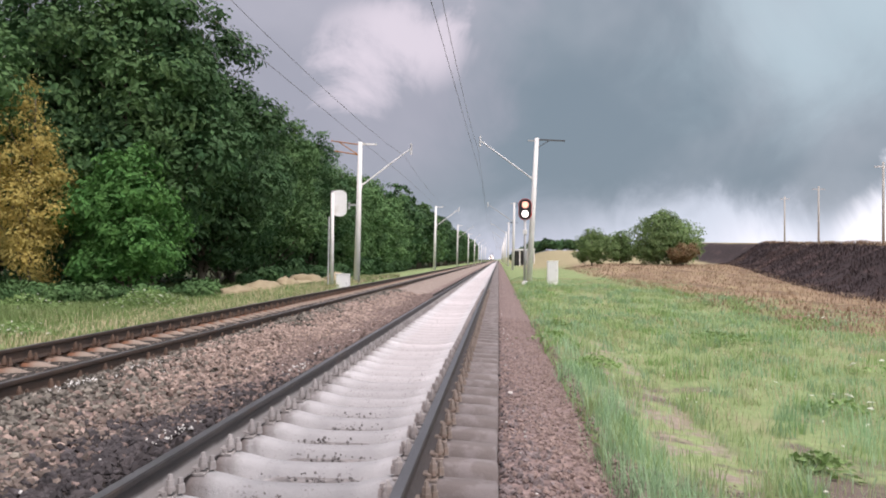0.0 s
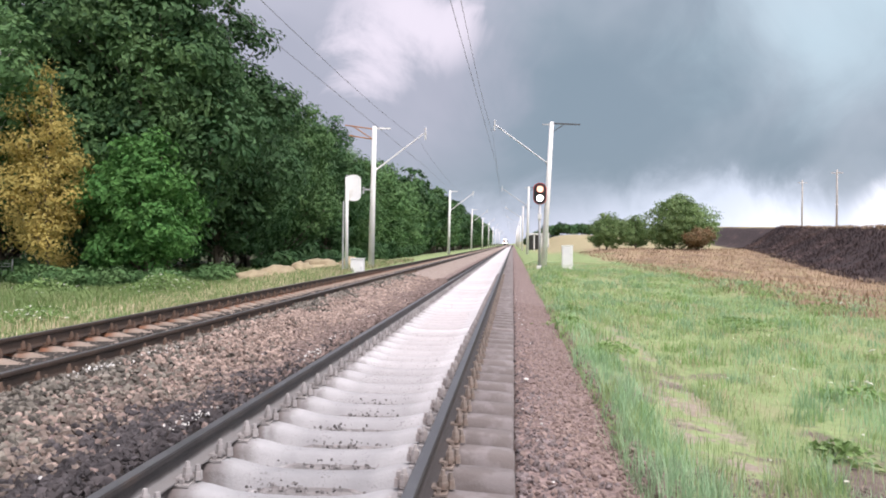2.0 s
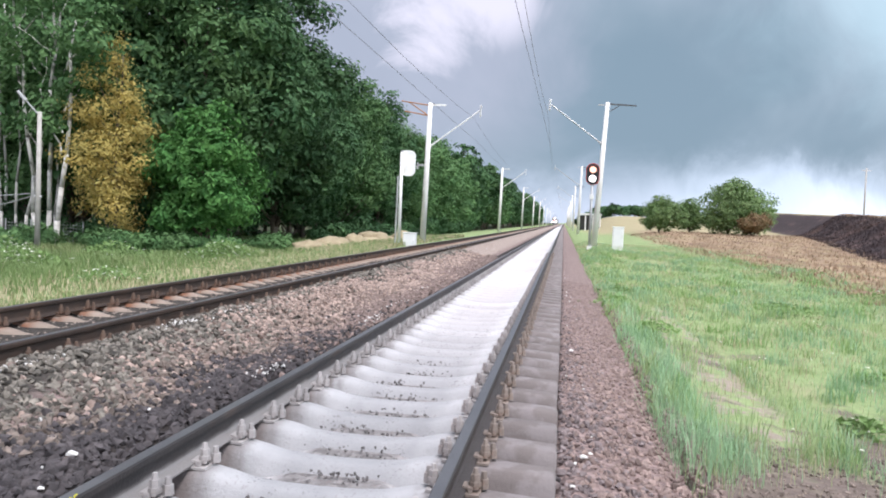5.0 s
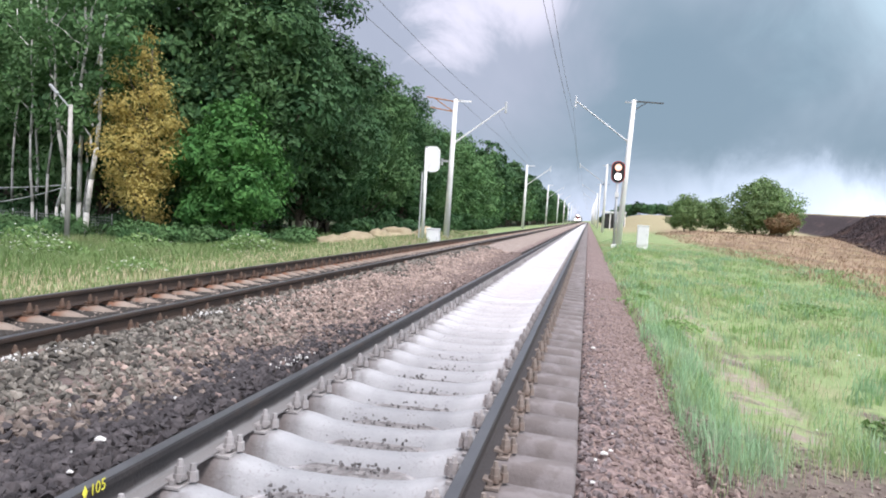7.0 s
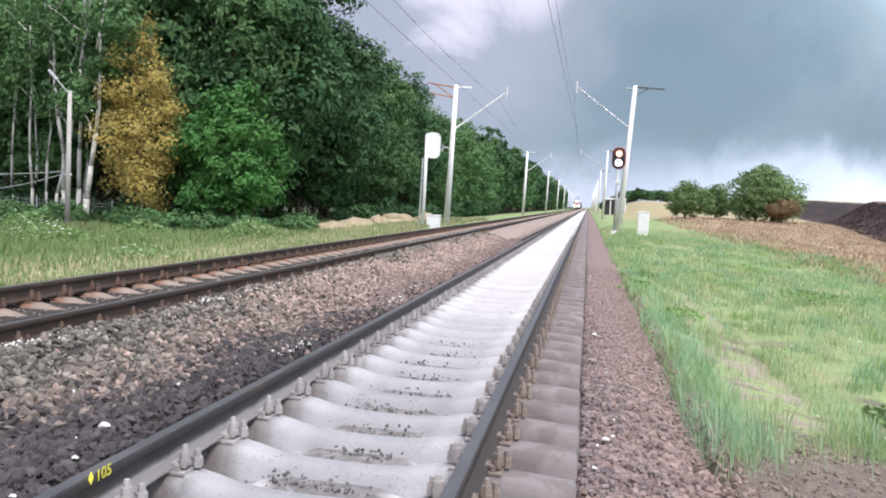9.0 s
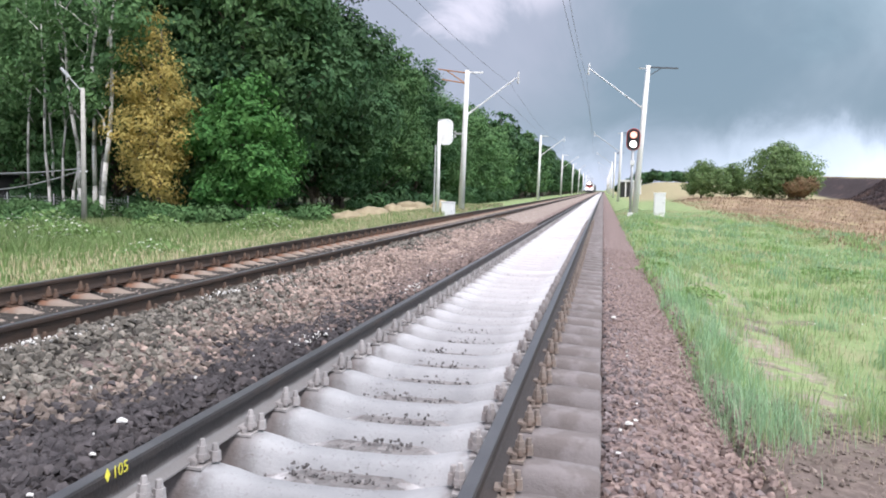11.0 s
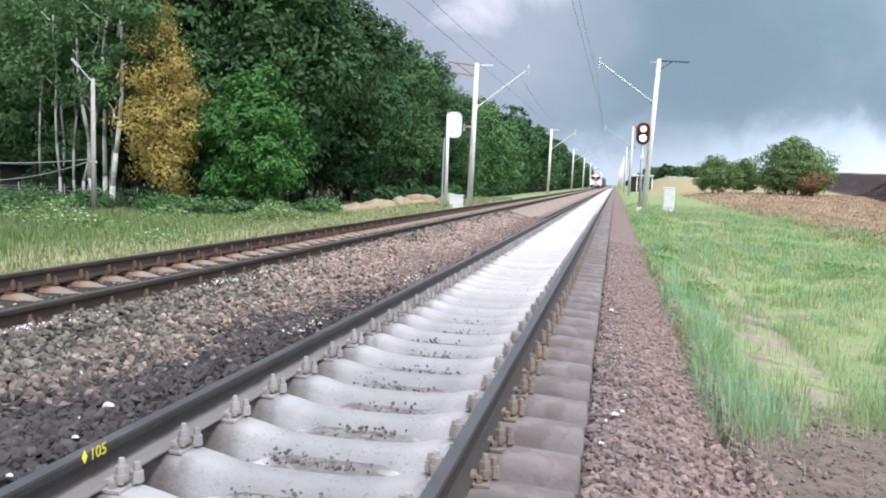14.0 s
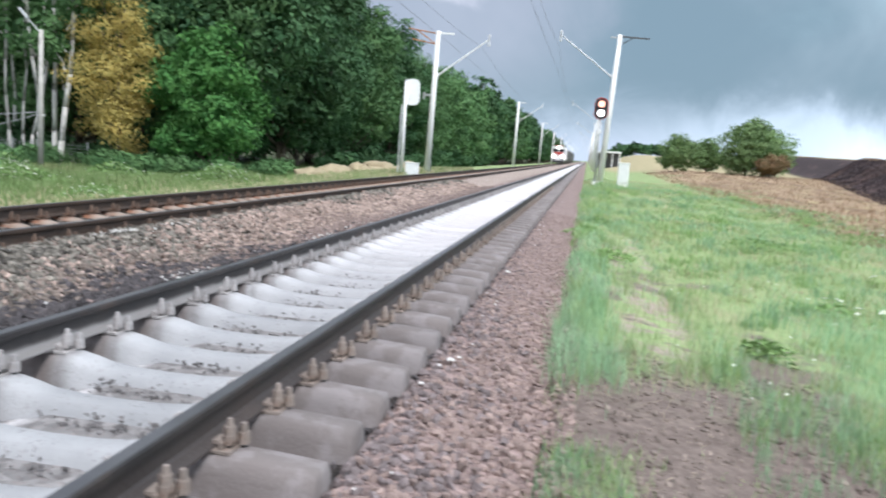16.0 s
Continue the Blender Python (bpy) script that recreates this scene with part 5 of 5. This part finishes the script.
# ---- ballast stones ----
M_STONELIME = material("dusty_chips", (0.12, 0.11, 0.11), (0.32, 0.30, 0.30), 0.9, 9, 70, 0.3, spread=0.5)
def stone_shapes(count, seed):
    rng = np.random.default_rng(seed)
    out = []
    for _ in range(count):
        bm = bmesh.new()
        p = rng.normal(size=(13, 3))
        p = p / np.linalg.norm(p, axis=1)[:, None] * rng.uniform(0.8, 1.25, (13, 1)) * rng.uniform(0.6, 1.2, 3)
        hull = bmesh.ops.convex_hull(bm, input=[bm.verts.new(q) for q in p])
        bmesh.ops.delete(bm, geom=[g for g in hull["geom_interior"] if isinstance(g, bmesh.types.BMVert)], context="VERTS")
        bmesh.ops.triangulate(bm, faces=bm.faces[:])
        bm.verts.index_update()
        out.append((np.array([tuple(q.co) for q in bm.verts]), np.array([tuple(q.index for q in face.verts) for face in bm.faces])))
        bm.free()
    return out


SHAPES = stone_shapes(12, 3)
BED_X, BED_Z = np.array([p[0] for p in BED[1:-1]]), np.array([p[1] for p in BED[1:-1]])


def bed_z(x):
    return np.interp(x, BED_X, BED_Z)


def stones(name, x, y, z, size, mat, label, seed):
    rng = np.random.default_rng(seed)
    vs, fs, o = [], [], 0
    kind = rng.integers(0, len(SHAPES), len(x))
    for k, (v, f) in enumerate(SHAPES):
        i = np.where(kind == k)[0]
        if not len(i):
            continue
        q = rng.normal(size=(len(i), 4))
        q /= np.linalg.norm(q, axis=1)[:, None]
        w, a, b, c = q.T
        R = np.stack([1 - 2 * (b * b + c * c), 2 * (a * b - w * c), 2 * (a * c + w * b), 2 * (a * b + w * c), 1 - 2 * (a * a + c * c), 2 * (b * c - w * a),
                      2 * (a * c - w * b), 2 * (b * c + w * a), 1 - 2 * (a * a + b * b)], -1).reshape(-1, 3, 3)
        p = np.einsum("nij,vj->nvi", R, v) * size[i][:, None, None] + np.stack([x[i], y[i], z[i]], -1)[:, None, :]
        vs.append(p.reshape(-1, 3))
        fs.append((f[None] + (o + np.arange(len(i)) * len(v))[:, None, None]).reshape(-1, 3))
        o += len(i) * len(v)
    ob = part(name, cloud_mesh(name, np.concatenate(vs), np.concatenate(fs), mat), None)
    return tagged(ob, label, "gravel", kind="stuff")


def make_stones():
    rng = np.random.default_rng(21)

    def spread(n, x0, x1, y0, y1, power=1.6):
        return x0 + (x1 - x0) * rng.random(n), y0 + (y1 - y0) * rng.random(n) ** power

    # between the tracks
    x, y = spread(24000, -3.15, -1.37, 2.5, 34, 1.5)
    xn, yn = spread(12000, -2.3, -1.08, 2.5, 32, 1.7)
    x, y = np.concatenate([x, xn]), np.concatenate([y, yn])
    s = rng.uniform(0.014, 0.046, len(x)) * np.clip(y / 14, 1, 1.7)
    side = x + 0.7 * (vnoise(x, y, 0.9, 4) - 0.5) + 0.22 * rng.normal(size=len(x))
    grey, dark = side < -2.15 - 0.5 * sstep(7.5, 4.5, y), side > -1.75 - 0.45 * sstep(7.5, 4.5, y)
    z = bed_z(x) + s * 0.35 + 0.05 * (vnoise(x, y, 0.5, 8) - 0.4) * (side < -1.9)
    sandy = ~dark & (side > -2.75) & (y + 2.5 * rng.normal(size=len(x)) > 10.5)
    grey = grey & ~sandy
    mauve = dark & (y + 2 * rng.normal(size=len(x)) > 11)
    dark = dark & ~mauve
    red = ~grey & ~dark & ~sandy & ~mauve
    for m, mat, lab, k in ((grey, M_STONE, "coarse grey crushed stone heaped between the tracks", 1), (red, M_STONEBROWN, "brown crushed stone between the tracks", 2), (mauve, M_STONERED, "dusty brown stone beside the near rail", 19), (sandy, M_STONESAND, "sandy pinkish stone between the tracks", 16), (dark, M_STONEDARK, "dark oily stone beside the near rail", 3)):
        stones("gravel", x[m], y[m], z[m], s[m], mat, lab, k)
    # shoulder
    x, y = spread(9500, 1.37, 2.42, 2.6, 24, 1.6)
    s = rng.uniform(0.011, 0.036, len(x)) * np.clip(1.2 - y / 26, 0.5, 1)
    z = np.where(x < 2.25, bed_z(x), ground_z(x, y)) + s * 0.25
    tint = x + 0.5 * (vnoise(x, y, 0.6, 31) - 0.5) + 0.22 * rng.normal(size=len(x)) + 0.06 * np.clip(y - 8, 0, 6)
    for m, mat, lab, k in ((tint < 1.72, M_STONEMAUVE, "dark mauve crushed stone beside the sleeper ends", 4), (tint >= 1.72, M_STONERED, "red-brown crushed stone on the track shoulder", 24)):
        stones("gravel", x[m], y[m], z[m], s[m], mat, lab, k)
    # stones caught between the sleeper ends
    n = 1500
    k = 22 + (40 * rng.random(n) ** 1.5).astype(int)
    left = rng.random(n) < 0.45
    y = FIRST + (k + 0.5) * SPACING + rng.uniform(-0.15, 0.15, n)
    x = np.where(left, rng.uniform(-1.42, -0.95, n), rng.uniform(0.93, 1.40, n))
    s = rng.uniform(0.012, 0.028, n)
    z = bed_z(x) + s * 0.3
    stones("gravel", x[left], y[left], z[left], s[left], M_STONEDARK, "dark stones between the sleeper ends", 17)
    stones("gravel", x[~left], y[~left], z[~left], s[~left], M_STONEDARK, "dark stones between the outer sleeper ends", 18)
    # bare soil patch
    x, y = spread(4600, 2.25, 4.4, 3.5, 8.6, 1.0)
    s = 0.005 + 0.020 * rng.random(len(x)) ** 2.2
    stones("gravel", x, y, ground_z(x, y) + s * 0.2, s, M_STONEBROWN, "small stones on bare soil", 5)
    # dark chips lying in the waist of the near track
    n = 620
    k = 25 + (13 * rng.random(n) ** 1.6).astype(int)
    u = rng.random(n)
    y = FIRST + (k + 0.5) * SPACING + 0.01 + 0.10 * u + rng.normal(size=n) * 0.012
    x = np.clip(rng.normal(size=n) * 0.2 + 0.14 * np.sin(k * 2.3), -0.48, 0.48)
    s = rng.uniform(0.006, 0.017, n)
    stones("gravel", x, y, bed_z(x) + 0.004 + 0.045 * u ** 2 + s * 0.3, s, M_STONELIME, "dark chips between the limed sleepers", 6)
    # far track
    x, y = spread(4500, -5.9, -3.0, 4, 40)
    s = rng.uniform(0.014, 0.028, len(x)) * np.clip(y / 14, 1, 2.0)
    stones("gravel", x, y, bed_z(x) - s * 0.1, s, M_STONEBROWN, "rust-stained stone in the far track", 7)
    x, y = spread(1500, -6.6, -5.7, 5, 45)
    s = rng.uniform(0.02, 0.036, len(x)) * np.clip(y / 14, 1, 2)
    stones("gravel", x, y, bed_z(x) + s * 0.2, s, M_STONE, "grey stone on the far shoulder", 8)
    # scattered pale rubble
    n = 75
    y = 4 + 45 * rng.random(n) ** 1.5
    x = np.where(rng.random(n) < 0.45, rng.uniform(1.4, 1.65, n), rng.uniform(-3.0, -1.45, n))
    x = np.where(rng.random(n) < 0.3, -1.5 + 0.1 * rng.normal(size=n), x)
    s = rng.uniform(0.008, 0.020, n)
    stones("rubble", x, y, bed_z(x) + 0.03 + s * 0.4, s, M_LITTER, "bits of pale rubble on the ballast", 9)
    # flecks of spilt lime on the ballast
    lx, ly, ls = [], [], []
    for cx, cy, n in ((-3.05, 7.0, 50), (-2.95, 7.6, 50), (-2.95, 10.2, 60), (-2.9, 11.4, 40), (-1.32, 8.7, 30), (-1.3, 12.5, 26), (-1.4, 14.6, 26), (-1.5, 18.0, 30), (-1.6, 24.0, 34)):
        lx.append(cx + 0.07 * rng.normal(size=n))
        ly.append(cy + 0.22 * rng.normal(size=n) * max(1.0, cy / 9))
        ls.append(rng.uniform(0.005, 0.016, n) * max(1.0, cy / 12))
    lx, ly, ls = np.concatenate(lx), np.concatenate(ly), np.concatenate(ls)
    stones("rubble", lx, ly, bed_z(lx) + 0.035 + ls * 0.3, ls, M_LITTER, "flecks of spilt lime on the ballast", 29)
    # single stones close by
    meshes = []
    for mat in (M_STONE, M_STONERED, M_STONEDARK):
        for v, f in SHAPES[:4]:
            meshes.append(cloud_mesh("stone", v, f, mat))
    for k in range(280):
        right = k < 150
        x = rng.uniform(1.42, 2.2) if right else rng.uniform(-2.9, -1.45)
        y = rng.uniform(4.6, 8.5) if right else rng.uniform(5.0, 9.0)
        s = rng.uniform(0.018, 0.034)
        m = 1 if right else (0 if x < -2.05 else 2)
        ob = part("stone", meshes[m * 4 + int(rng.integers(0, 4))], None, bed)
        ob.matrix_basis = pose(x, y, float(bed_z(x)) + s * 0.75, *(float(a) for a in rng.uniform(0, 360, 3))) @ Matrix.Diagonal((s, s, s * 0.8, 1))
    # white stones of the line-side
    for x, y, s in ((-1.455, 5.90, 0.042), (-1.227, 5.31, 0.022), (1.542, 7.12, 0.034), (1.59, 7.2, 0.02), (1.46, 6.5, 0.02), (1.50, 11.6, 0.035), (-1.16, 4.78, 0.02)):
        ob = part("stone", cloud_mesh("stone", SHAPES[5][0], SHAPES[5][1], M_LITTER), None, bed, "pale stone")
        ob.matrix_basis = pose(x, y, float(bed_z(x)) + 0.05, 20, 10, 40) @ Matrix.Diagonal((s, s, s * 0.6, 1))


make_stones()


def motions():
    walk(train, [(t, pose(FAR_TRACK, 600 - 26.2 * t, FAR_RISE)) for t in (0.0, 4.0, 8.0, 12.0, 16.0)])


motions()
